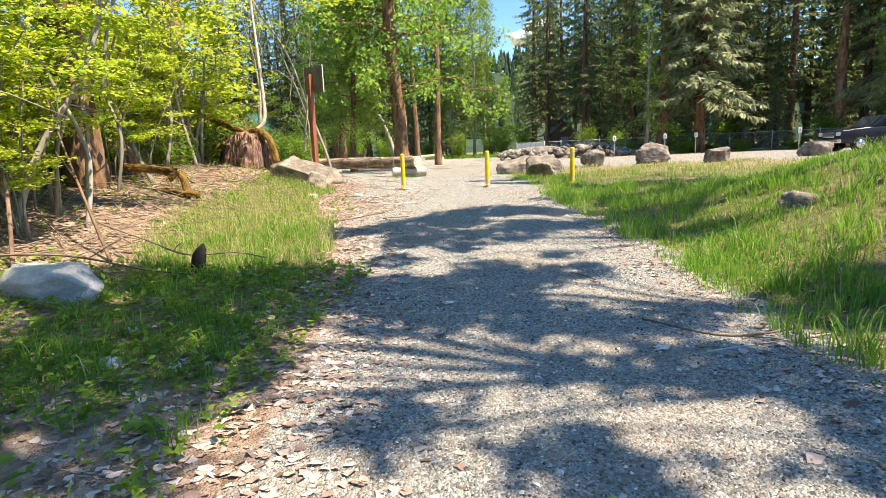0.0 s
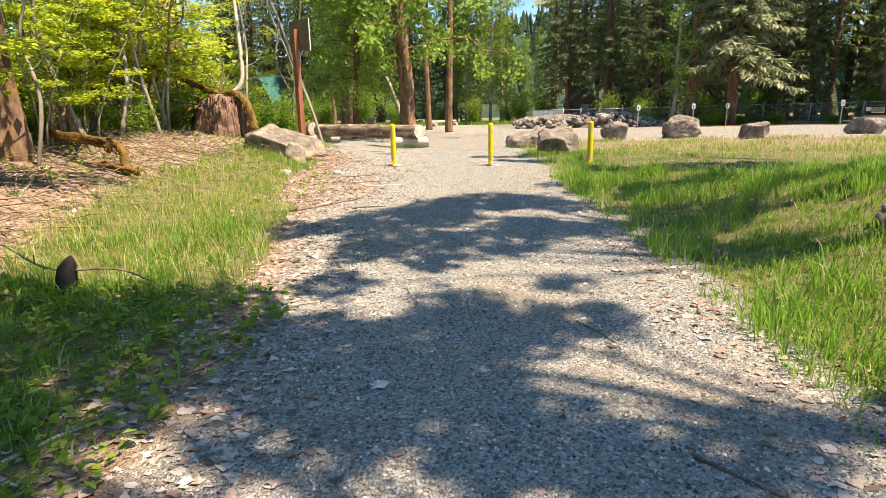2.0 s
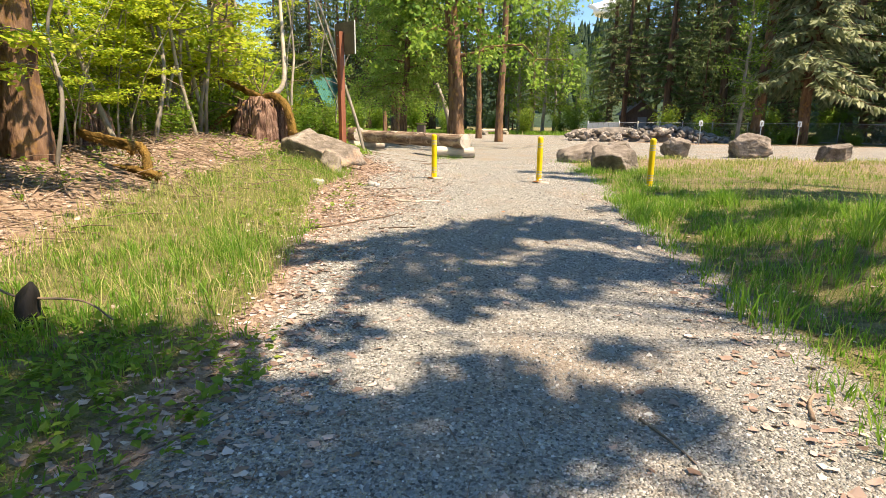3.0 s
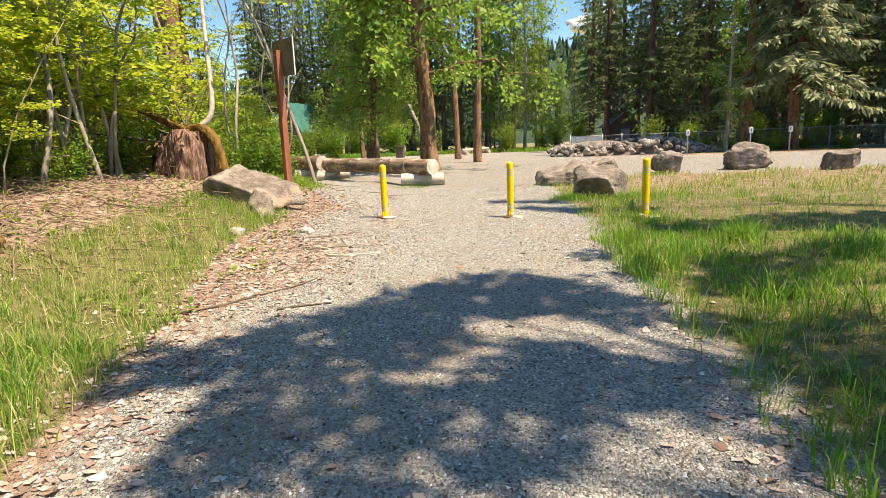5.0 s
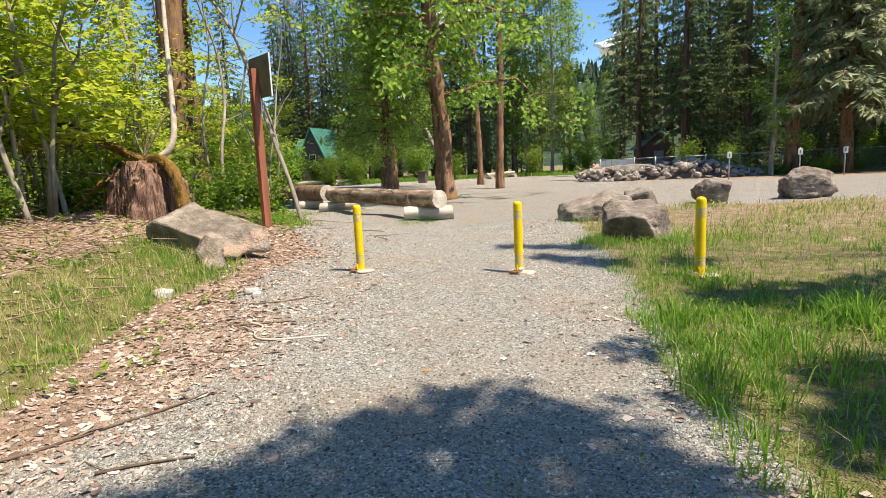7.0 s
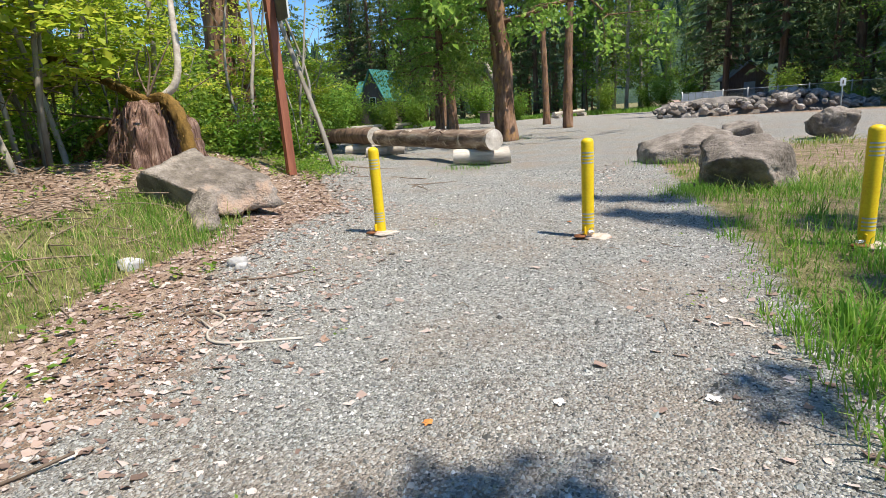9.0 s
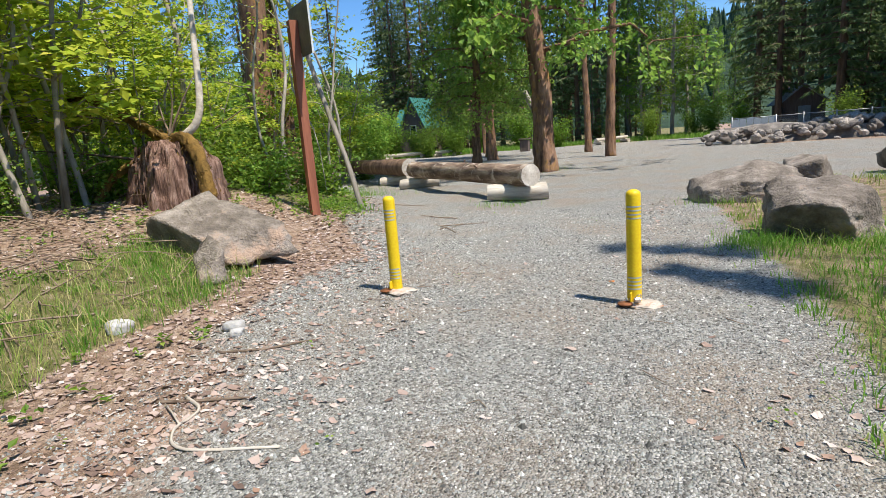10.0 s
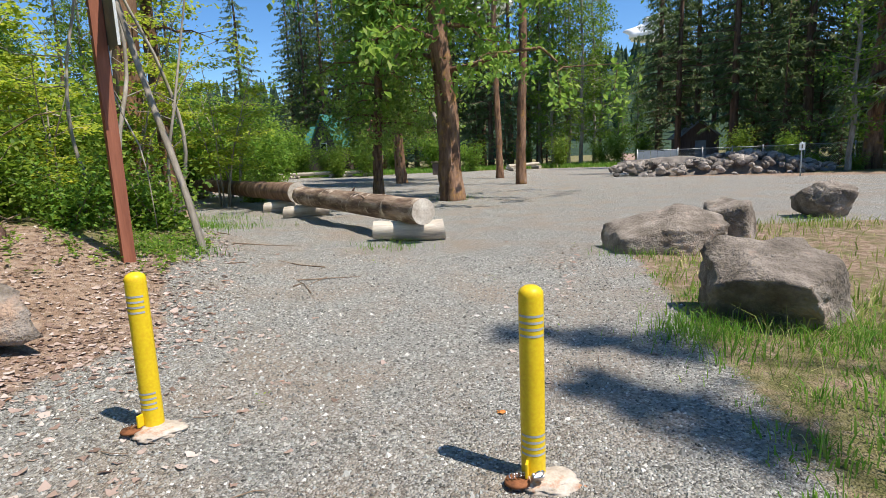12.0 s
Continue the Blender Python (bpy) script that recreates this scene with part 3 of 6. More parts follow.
def broad_tree(name, label, category, seed, height, base_r, first, reach, limbs, leaves, leaf_size, bark, leafmat, lean=(0, 0), droop=0.6, up=0.5, bend=0.3, tip=0.25):
    """A tree of trunk, limbs and twigs, with its leaves in drooping tufts."""
    r = np.random.default_rng(seed)
    ob = thing(name, label, category)
    zs = np.linspace(-0.25, height, 16)
    wob = np.cumsum(r.normal(0, bend * 0.12, (16, 2)), 0)
    T = np.stack([lean[0] * zs + wob[:, 0] * (zs > 0.5), lean[1] * zs + wob[:, 1] * (zs > 0.5), zs], 1)
    rad = base_r * np.interp(zs / height, [0, 0.02, 0.08, 0.5, 1], [1.35, 1.15, 1.0, 0.7, 0.14])
    Ts, Rs = spline(T, 46), np.interp(np.linspace(0, 1, 46), np.linspace(0, 1, 16), rad)
    T2, R2 = spline(T, 70), np.interp(np.linspace(0, 1, 70), np.linspace(0, 1, 16), rad)
    tube("trunk", T2, R2, bark, ob, sides=18, rough=0.12, seed=seed)
    pieces, tips = [], []
    for i in range(limbs):
        f = first + (1 - first) * (i + r.uniform(0, 0.8)) / limbs
        k = int(f * 45)
        az = i * 2.4 + r.normal(0, 0.4)
        ln = reach * r.uniform(0.55, 1.1) * math.sqrt(max(0.05, 1 - (f - first) / (1 - first) * 0.85))
        d = np.array([math.cos(az), math.sin(az), up * r.uniform(0.3, 1.2)])
        s = np.linspace(0, 1, 6)[:, None]
        L = Ts[k] + d * ln * s + np.array([0, 0, -1]) * droop * ln * 0.45 * s ** 2 + r.normal(0, 0.06 * ln, (6, 3)) * s
        pieces.append(tube_arrays(L, np.interp(np.linspace(0, 1, 6), [0, 1], [min(Rs[k] * 0.5, 0.03 + ln * 0.016), 0.008]), 5, 0.05, i))
        for j in range(5):
            a = L[2 + j % 4]
            e = a + r.normal(0, 0.3, 3) * ln * np.array([1, 1, 0.5]) + np.array([0, 0, -0.08 * ln * droop])
            pieces.append(tube_arrays(np.stack([a, (a + e) / 2 + r.normal(0, 0.04, 3) * ln, e]), [0.02, 0.012, 0.004], 3, 0, j, False))
            tips.append(np.linspace(a, e, 4)[1:])
        tips.append(L[2:])
    V, F = joined(pieces)
    twigwork("branchwork", mesh_of("branchwork", V, tris(F), bark), ob)
    pts = np.concatenate(tips)
    P = pts[r.integers(0, len(pts), leaves)] + r.normal(0, tip, (leaves, 3)) * np.array([1, 1, 0.9])
    P[:, 2] -= np.abs(r.normal(0, tip * droop, leaves))
    V, F = crown_leaves(P, leaf_size, r, droop)
    child("crown", mesh_of("crown", V, F, leafmat, smooth=False), ob)
    return ob


def conifer(name, label, seed, height, base_r, first, reach, whorls, needles, bark, sag=0.5, twigs=15, tw=0.5):
    """A tall conifer: tapered trunk, sagging boughs with hanging sprays."""
    r = np.random.default_rng(seed)
    ob = thing(name, label, "conifer tree")
    zs = np.linspace(-0.3, height, 14)
    T = np.stack([np.cumsum(r.normal(0, 0.03, 14)), np.cumsum(r.normal(0, 0.03, 14)), zs], 1)
    rad = base_r * np.interp(zs / height, [0, 0.02, 0.06, 1], [1.4, 1.2, 1.0, 0.06])
    tube("trunk", T, rad, bark, ob, sides=10, rough=0.05, seed=seed)
    wood, P, D, N, L = [], [], [], [], []
    for i in range(whorls):
        f = first + (0.985 - first) * (i / whorls) ** 0.92
        c = np.array([np.interp(f * height, zs, T[:, 0]), np.interp(f * height, zs, T[:, 1]), f * height])
        ln = reach * (1 - (f - first) / (1 - first)) ** 0.75 * r.uniform(0.6, 1.15) + 0.25
        az = i * 2.39996 + r.normal(0, 0.3)
        d = np.array([math.cos(az), math.sin(az), r.uniform(0.0, 0.25)])
        s = np.linspace(0, 1, 6)[:, None]
        B = c + d * ln * s + np.array([0, 0, -1]) * sag * ln * s ** 1.7 + np.array([0, 0, 1]) * sag * 0.35 * ln * s ** 4
        if f < 0.42:
            wood.append(tube_arrays(B, np.linspace(0.015 + ln * 0.012, 0.006, 6), 4, 0, i, False))
        side = np.array([-d[1], d[0], 0])
        m = max(5, int(twigs * (0.4 + ln / reach)))
        q = r.uniform(0.12, 1.0, m)
        at = np.stack([np.interp(q, s[:, 0], B[:, a]) for a in range(3)], 1)
        sg = np.where(np.arange(m) % 2 == 0, 1, -1)[:, None]
        P.append(at)
        D.append(side * sg * r.uniform(0.5, 1.0, (m, 1)) + d * r.uniform(0.3, 0.9, (m, 1)) + np.array([0, 0, -1]) * r.uniform(0.15, 0.6 + sag, (m, 1)))
        N.append(np.array([0, 0, 1.0]) + r.normal(0, 0.3, (m, 3)))
        L.append(tw * ln ** 0.45 * r.uniform(0.6, 1.3, m) * (1.1 - 0.5 * q))
    if wood:
        V, F = joined(wood)
        twigwork("branchwork", mesh_of("branchwork", V, tris(F), bark), ob)
    P, D, N, L = np.concatenate(P), np.concatenate(D), np.concatenate(N), np.concatenate(L)
    V1 = leaf_arrays(P, D, N, L, 0.14, -0.06)
    r2 = r.permutation(len(P))[: len(P) // 2]
    V2 = leaf_arrays(P[r2] + r.normal(0, 0.1, (len(r2), 3)), D[r2] + np.array([0, 0, -0.9]), N[r2] + r.normal(0, 0.6, (len(r2), 3)), L[r2] * 0.8, 0.14, -0.04)
    V, F = joined([V1, V2])
    child("crown", mesh_of("crown", V, F, needles, smooth=False), ob)
    return ob


def stand(ob, x, y, turn=0.0, size=1.0, sink=0.0):
    ob.matrix_world = place(x, y, turn, size, sink)
    return ob


def place(x, y, turn=0.0, size=1.0, sink=0.0):
    return pose(x, y, float(ground_z(x, y)) - sink, 0, 0, turn) @ Matrix.Scale(size, 4)


WOODS = "conifers of the dark woods"
fir = [conifer("conifer_tree", "tall dark green conifer with sagging boughs in dense woods", 100 + i, h, 0.3, f, rc, wh, M_needle, M_bark, 0.42, 22, 0.46)
       for i, (h, f, rc, wh) in enumerate(((29, 0.13, 3.8, 125), (25, 0.2, 3.2, 105), (33, 0.22, 3.6, 125)))]
for o in fir:
    o["group"] = WOODS
spots = []
r = np.random.default_rng(5)
# edge of the woods on the right, then deeper rows, then across the far end
for x, y in ((10.5, 60), (14.5, 57), (19, 56), (22, 52), (25, 48), (28, 46), (31, 43), (34.5, 41), (38, 38), (42, 36), (46, 33)):
    spots.append((x + r.normal(0, 0.6), y + r.normal(0, 1.0)))
for row in range(1, 3):
    for k in range(12):
        f = k / 11
        spots.append((6 + f * 48 + row * 3.5 + r.normal(0, 1.5), 66 - f * 30 + row * 6.5 + r.normal(0, 1.5)))
for row in range(2):
    for k in range(11):
        spots.append((-46 + k * 4.4 + r.normal(0, 1.2), 78 + row * 7 + r.normal(0, 1.5) + max(0, -30 - (-46 + k * 4.4)) * 0.8))
spots += [(-40, 98), (-46, 92), (-53, 88), (-60, 80), (-67, 70), (-52, 72), (-46, 60), (-34, 96), (-28, 90)]
for row in range(3):
    for k in range(14):
        f = k / 13
        spots.append((8 + f * 52 + row * 3 + r.normal(0, 1.2), 70 - f * 30 + row * 5 + r.normal(0, 1.5)))
for k in range(13):
    spots.append((-40 + k * 2.9 + r.normal(0, 1.0), 84 + r.normal(0, 2.0)))
spots += [(6.5, 78), (9, 84), (7.5, 92), (11, 95), (5.6, 86)]
used = 0
for i, (x, y) in enumerate(spots):
    if -0.6 < (x - 1.0) / (y - 7) * 14.0 < 0.95 and y > 60:      # open lane towards the far hill
        continue
    s = float(r.uniform(0.82, 1.18))
    if used < 3:
        stand(fir[used], x, y, i * 77, s)
    else:
        copy_thing(fir[i % 3], place(x, y, i * 77, s))
    used += 1

young = conifer("young_conifer", "young dark conifer filling the shade under tall trees", 160, 11, 0.12, 0.03, 2.3, 75, M_needle, M_bark, 0.35, 20, 0.42)
young["group"] = "young conifers of the dark woods"
stand(young, 12.5, 55, 0)
for i, (x, y, s) in enumerate(((15.5, 54, 0.8), (18.5, 53, 1.0), (21, 50.5, 0.8), (24, 49, 1.0), (27, 47.5, 0.8), (30, 45, 1.0), (33, 42.5, 0.9), (36.5, 41, 1.0), (40, 38, 0.9), (44, 36, 1.0), (12, 62, 1.0), (16, 60, 1.1), (20, 58, 1.0), (25, 55, 1.1), (30, 51, 1.1), (35, 47, 1.0),
                            (-10, 74, 0.9), (-14, 77, 1.0), (-19, 75, 1.0), (-23, 78, 1.1), (-37, 74, 1.0), (-42, 70, 1.0), (-47, 66, 1.0), (-6, 80, 1.0), (-33, 80, 1.1), (13.5, 68, 1.1), (17, 66, 1.0), (6.2, 76, 0.7), (14, 50, 0.5), (17.5, 49, 0.55), (22.5, 46, 0.5), (48, 40, 1.1))):
    copy_thing(young, place(x, y, i * 59, s))
spruce = conifer("spruce_tree", "grey-green spruce with long hanging sprays at the lot edge", 140, 22, 0.36, 0.16, 4.6, 190, M_needle_grey, M_bark_red, 0.66, 40, 0.5)
stand(spruce, 16.4, 44.6, 0)
copy_thing(spruce, place(29.5, 42.0, 190, 1.05))
bare = conifer("tall_conifer_tree", "tall conifer with a bare red-brown trunk", 150, 30, 0.36, 0.3, 3.2, 90, M_needle, M_bark_red, 0.4, 15, 0.6)
stand(bare, 13.9, 45.5, 0)
copy_thing(bare, place(26.0, 44, 120, 0.95))
copy_thing(bare, place(28.6, 41.5, 200, 1.0))
copy_thing(bare, place(33, 38.5, 20, 1.05))

# leafy trees beside the lot
cottonwood = broad_tree("broadleaf_tree", "tall leafy tree with mossy red-brown trunk beside the lot", "tree", 200, 22, 0.34, 0.2, 5.2, 40, 15500, 0.25, M_bark_red, M_green, (-0.055, 0), 0.9, 0.35, 0.5, 0.26)
stand(cottonwood, -4.15, 30.1, 0)
copy_thing(cottonwood, place(-7.0, 30.4, 140, 0.52))
copy_thing(cottonwood, place(-11.2, 44, 80, 0.8))
copy_thing(cottonwood, place(-13.5, 50, 250, 0.75))
pole = broad_tree("slender_tree", "slender straight tree with a high thin crown", "tree", 210, 27, 0.2, 0.5, 2.6, 26, 5000, 0.21, M_bark_red, M_green, (0.035, 0), 0.6, 0.4, 0.35, 0.4)
stand(pole, -3.2, 39.4, 0)
copy_thing(pole, place(-5.6, 47, 100, 0.9))
copy_thing(pole, place(-17.5, 60, 190, 0.85))
alder = broad_tree("alder_tree", "thin light green alder in a clump at the lot end", "tree", 220, 24, 0.16, 0.16, 2.8, 36, 4400, 0.27, M_bark_grey, M_under, (0, 0), 0.5, 0.6, 0.5, 0.36)
stand(alder, -1.6, 71, 0)
for i, (x, y, s) in enumerate(((-3.0, 74, 0.95), (-0.4, 76, 1.0), (-4.6, 73, 0.9), (0.3, 80, 0.9), (-6.3, 76, 0.95), (4.6, 88, 0.55), (2.5, 95, 0.5), (3.4, 104, 0.6), (-30, 56, 0.42), (-37, 56, 0.5), (-42, 52, 0.5), (-33, 45, 0.36), (-26, 42, 0.33), (-40, 43, 0.5), (-47, 50, 0.55), (-28, 34, 0.4), (-36, 36, 0.5), (12.2, 43.6, 0.62), (26.5, 39.5, 0.5),
                            (-24, 30, 0.6), (-28, 27, 0.6), (-22, 22, 0.52), (-26, 36, 0.6), (-32, 30, 0.65), (-20, 27, 0.45), (-30, 40, 0.6), (-24, 18, 0.55), (-34, 22, 0.6), (-20, 14, 0.5), (-17, 8, 0.5))):
    a = copy_thing(alder, place(x, y, i * 63, s))

# unseen trees added on the bank to shade the track, boughs high above it
def bank_tree(seed, x, y, height, tall, boughs):
    """A slim unseen tree whose leaf pads, set by the shade wanted (x, y, radius on the track below), hang at about the
    given height towards the sun.
    """
    r = np.random.default_rng(seed)
    g = float(ground_z(x, y))
    ob = thing("bank_tree", "unseen slim leafy tree added on the grassy bank to shade the track", "tree", pose(x, y, g), "trees on the bank")
    zs = np.linspace(-0.3, height, 12)
    T = np.stack([np.cumsum(r.normal(0, 0.05, 12)), np.cumsum(r.normal(0, 0.05, 12)), zs], 1)
    tube("trunk", spline(T, 40), np.interp(np.linspace(0, 1, 40), [0, 0.06, 1], [0.2, 0.15, 0.03]), M_bark, ob, sides=10, rough=0.07, seed=seed)
    wood, P = [], []
    for i, (px, py, rad) in enumerate(boughs):
        h = tall + r.uniform(-0.8, 0.8)
        c = np.array([px, py, 0.0]) + np.array(sun_to) * (h / sun_to.z) - np.array([x, y, g])
        a = np.array([np.interp(c[2] - 1.8, zs, T[:, 0]), np.interp(c[2] - 1.8, zs, T[:, 1]), c[2] - 1.8])
        wood.append(tube_arrays(spline([a, (a + c) / 2 + np.array([0, 0, 0.5]), c], 7), np.linspace(0.04, 0.008, 7), 5, 0.05, i))
        for k in range(7):
            d = r.normal(0, 0.55, 3) * rad
            wood.append(tube_arrays(np.stack([c, c + d * 0.6 + r.normal(0, 0.05, 3), c + d]), [0.014, 0.009, 0.003], 3, 0, k, False))
        rad = rad * 1.22 + 0.03
        n = int(850 * rad ** 2) + 20
        q, az = np.sqrt(r.uniform(0, 1, n)) * rad * 0.98 + np.abs(r.normal(0, 0.1, n)) * (r.uniform(0, 1, n) < 0.35), r.uniform(0, math.tau, n)
        u, w = np.array([1.0, 0, 0]), np.array([0, 1.0, 0])
        P.append(c + (q * np.cos(az))[:, None] * u + (q * np.sin(az))[:, None] * w + np.array(sun_to) * r.normal(0, 0.35, (n, 1)))
    V, F = joined(wood)
    twigwork("branchwork", mesh_of("branchwork", V, tris(F), M_bark), ob)
    P = np.concatenate(P)
    V, F = crown_leaves(P, 0.19, r, 0.3)
    child("crown", mesh_of("crown", V, F, M_green, smooth=False), ob)
    return ob


bank_tree(230, 8.6, 6.9, 17, 13.0, [(0.72, 10.08, 0.55), (0.22, 9.72, 0.5), (1.28, 10.05, 0.42), (1.75, 9.6, 0.32), (-0.12, 9.2, 0.42), (-0.6, 8.9, 0.34), (-0.98, 8.4, 0.36), (-1.5, 8.1, 0.28)])
bank_tree(231, 9.2, 5.2, 16, 12.5, [(1.24, 8.45, 0.34), (1.62, 8.2, 0.3), (2.1, 8.25, 0.3), (0.92, 7.7, 0.46), (0.35, 7.7, 0.26), (-0.36, 7.65, 0.38), (-0.38, 7.2, 0.28), (0.3, 8.75, 0.3), (-0.1, 8.3, 0.26), (0.3, 6.95, 0.24), (-0.4, 6.2, 0.22), (1.5, 6.3, 0.12)])
bank_tree(232, 10.4, 8.2, 16, 12.5, [(3.0, 10.3, 0.32), (3.3, 11.0, 0.45), (4.3, 11.5, 0.4), (3.2, 8.6, 0.55), (2.5, 9.3, 0.18), (2.05, 10.8, 0.12), (1.75, 11.6, 0.12), (4.6, 9.4, 0.3), (2.75, 7.6, 0.26), (3.3, 7.1, 0.32)])
bank_tree(233, 8.4, 2.4, 16, 12.5, [(0.73, 5.7, 0.27), (1.05, 5.45, 0.33), (1.72, 5.55, 0.22), (0.7, 4.95, 0.52), (0.1, 4.75, 0.5), (0.72, 4.35, 0.42), (0.05, 4.2, 0.36), (-0.2, 5.2, 0.3), (1.32, 4.0, 0.32)])
bank_tree(234, 7.2, 1.6, 16, 12.0, [(-0.5, 4.85, 0.3), (-1.35, 5.4, 0.55), (-1.25, 4.4, 0.55), (-2.1, 5.2, 0.55), (-1.6, 3.5, 0.52), (-2.5, 4.1, 0.5), (-2.6, 3.0, 0.4), (-3.2, 5.5, 0.45), (-1.4, 2.5, 0.5), (-3.4, 4.4, 0.4), (-2.3, 2.2, 0.45), (-0.9, 3.2, 0.3), (-1.0, 1.9, 0.35)])
bank_tree(235, 9.8, 0.8, 15, 12.0, [(1.75, 3.95, 0.24), (2.25, 4.1, 0.24), (1.28, 3.15, 0.2), (1.9, 3.2, 0.25), (2.3, 3.3, 0.26), (0.33, 2.5, 0.24), (1.2, 2.2, 0.2), (2.6, 3.1, 0.35), (1.5, 2.0, 0.16), (2.7, 2.2, 0.3), (3.5, 4.2, 0.5)])
bank_tree(237, 15.6, 12.4, 22, 19.0, [(0.1, 16.15, 0.12), (0.7, 16.1, 0.17), (1.2, 16.0, 0.15), (0.8, 15.2, 0.15), (1.15, 15.0, 0.18), (1.55, 14.8, 0.2)])
bank_tree(236, 13.2, 11.6, 17, 12.5, [(2.7, 13.1, 0.3), (3.4, 13.2, 0.42), (4.2, 13.4, 0.45), (5.1, 13.5, 0.5), (6.0, 13.6, 0.5), (2.6, 14.8, 0.25)])

# big trunks in the left-hand woods
big = broad_tree("old_tree", "old tree with thick red-brown flaking bark and moss", "tree", 240, 20, 0.29, 0.34, 3.6, 24, 4200, 0.2, M_bark_red, M_maple, (0.0, 0), 0.5, 0.4, 0.25, 0.4)
stand(big, -7.0, 9.8, 0)
copy_thing(big, place(-15.8, 28.4, 90, 1.8))
copy_thing(big, place(-8.6, 5.6, 200, 0.9))
copy_thing(big, place(-16.5, 31, 300, 1.0))
copy_thing(big, place(-14, 14, 20, 0.95))

# vine maples: arching thin stems with layered yellow-green leaves
def vine_maple(seed, stems, height, leaves):
    r = np.random.default_rng(seed)
    ob = thing("vine_maple", "thin-stemmed vine maple with sunlit yellow-green leaves", "tree", group="vine maples of the undergrowth")
    tips = []
    for i in range(stems):
        az, h = r.uniform(0, 6.28), height * r.uniform(0.7, 1.1)
        out = r.uniform(0.15, 0.5) * h
        d = np.array([math.cos(az), math.sin(az), 0])
        s = np.linspace(0, 1, 7)[:, None]
        S = d * out * s ** 1.6 + np.array([0, 0, 1]) * h * s + r.normal(0, 0.07, (7, 3)) * s + d * 0.12 * i
        S[0, 2] = -0.15
        tube("stem", S, np.linspace(0.035, 0.008, 7), M_bark_grey, ob, sides=6, rough=0.06, seed=i)
        for j in range(9):
            a = S[2 + j % 5]
            az2 = r.uniform(0, 6.28)
            e = a + np.array([math.cos(az2), math.sin(az2), r.uniform(0, 0.35)]) * r.uniform(0.5, 1.4)
            tips.append((a, e))
    V, F = joined([tube_arrays(np.stack([a, (a + e) / 2 + np.array([0, 0, 0.08]), e]), [0.012, 0.008, 0.003], 4, 0, 0, False) for a, e in tips])
    twigwork("branchwork", mesh_of("branchwork", V, tris(F), M_bark_grey), ob)
    q = r.integers(0, len(tips), leaves)
    A, E = np.array([t[0] for t in tips]), np.array([t[1] for t in tips])
    f = r.uniform(0.25, 1.1, (leaves, 1))
    P = A[q] + (E[q] - A[q]) * f + r.normal(0, 1, (leaves, 3)) * np.array([0.2, 0.2, 0.05])
    D = r.normal(0, 1, (leaves, 3))
    D[:, 2] = D[:, 2] * 0.2 - 0.25
    N = np.array([0, 0, 1.0]) + r.normal(0, 0.28, (leaves, 3))
    V, F = leaf_arrays(P, D, N, r.uniform(0.07, 0.15, leaves), 0.42, 0.08)
    child("crown", mesh_of("crown", V, F, M_maple, smooth=False), ob)
    return ob


vines = [vine_maple(300, 4, 5.2, 3900), vine_maple(301, 5, 4.2, 3600), vine_maple(302, 3, 6.4, 4200)]
r = np.random.default_rng(8)
spots = [(-8.2, 12.6), (-9.0, 16.2), (-9.6, 15.0), (-8.6, 8.2), (-10.5, 10.5), (-12.2, 19.6), (-11.8, 17.4), (-7.6, 6.4), (-6.6, 4.4), (-11.2, 13.2), (-12.5, 22.5), (-13.5, 19),
         (-13.5, 10.5), (-9.8, 6.0), (-14, 26.5), (-16.5, 23), (-17, 17.5), (-16, 13), (-12.5, 29), (-15.5, 33.5), (-18.5, 29), (-21, 25), (-21, 36), (-5.7, 7.4), (-19.5, 20), (-23, 31), (-5.3, 3.6), (-6.0, 5.4), (-7.8, 14.6), (-8.9, 11.0), (-10.2, 17.0), (-7.0, 8.2),
         (-4.9, 4.9), (-5.2, 6.3), (-6.2, 7.2), (-7.2, 10.8), (-7.5, 12.2), (-8.4, 16.9)]
for i, (x, y) in enumerate(spots):
    s = float(r.uniform(0.8, 1.25)) * (0.6 if i > 31 else 1.0)
    if i < 3:
        stand(vines[i], x, y, i * 50, s)
    else:
        copy_thing(vines[i % 3], place(x, y, i * 83, s))


# bushes
def bush(seed, wide, high, leaves, size):
    r = np.random.default_rng(seed)
    ob = thing("bush", "green leafy bush of the undergrowth", "bush", group="bushes of the undergrowth")
    pieces, tips = [], []
    for i in range(9):
        az = r.uniform(0, 6.28)
        e = np.array([math.cos(az) * wide * r.uniform(0.3, 1), math.sin(az) * wide * r.uniform(0.3, 1), high * r.uniform(0.5, 1)])
        s = np.linspace(0, 1, 5)[:, None]
        S = e * s * np.array([1, 1, 0]) * s ** 0.3 + np.array([0, 0, 1]) * e[2] * s + r.normal(0, 0.05, (5, 3)) * s
        S[0, 2] = -0.1
        pieces.append(tube_arrays(S, np.linspace(0.016, 0.004, 5), 4, 0, i, False))
        tips.append(S[1:])
    V, F = joined(pieces)
    twigwork("branchwork", mesh_of("branchwork", V, tris(F), M_twig), ob)
    pts = np.concatenate(tips)
    P = pts[r.integers(0, len(pts), leaves)] + r.normal(0, 1, (leaves, 3)) * np.array([wide, wide, high * 0.7]) * 0.22
    P[:, 2] = np.maximum(P[:, 2], 0.04)
    V, F = crown_leaves(P, size, r, 0.3)
    child("foliage", mesh_of("foliage", V, F, M_under, smooth=False), ob)
    return ob


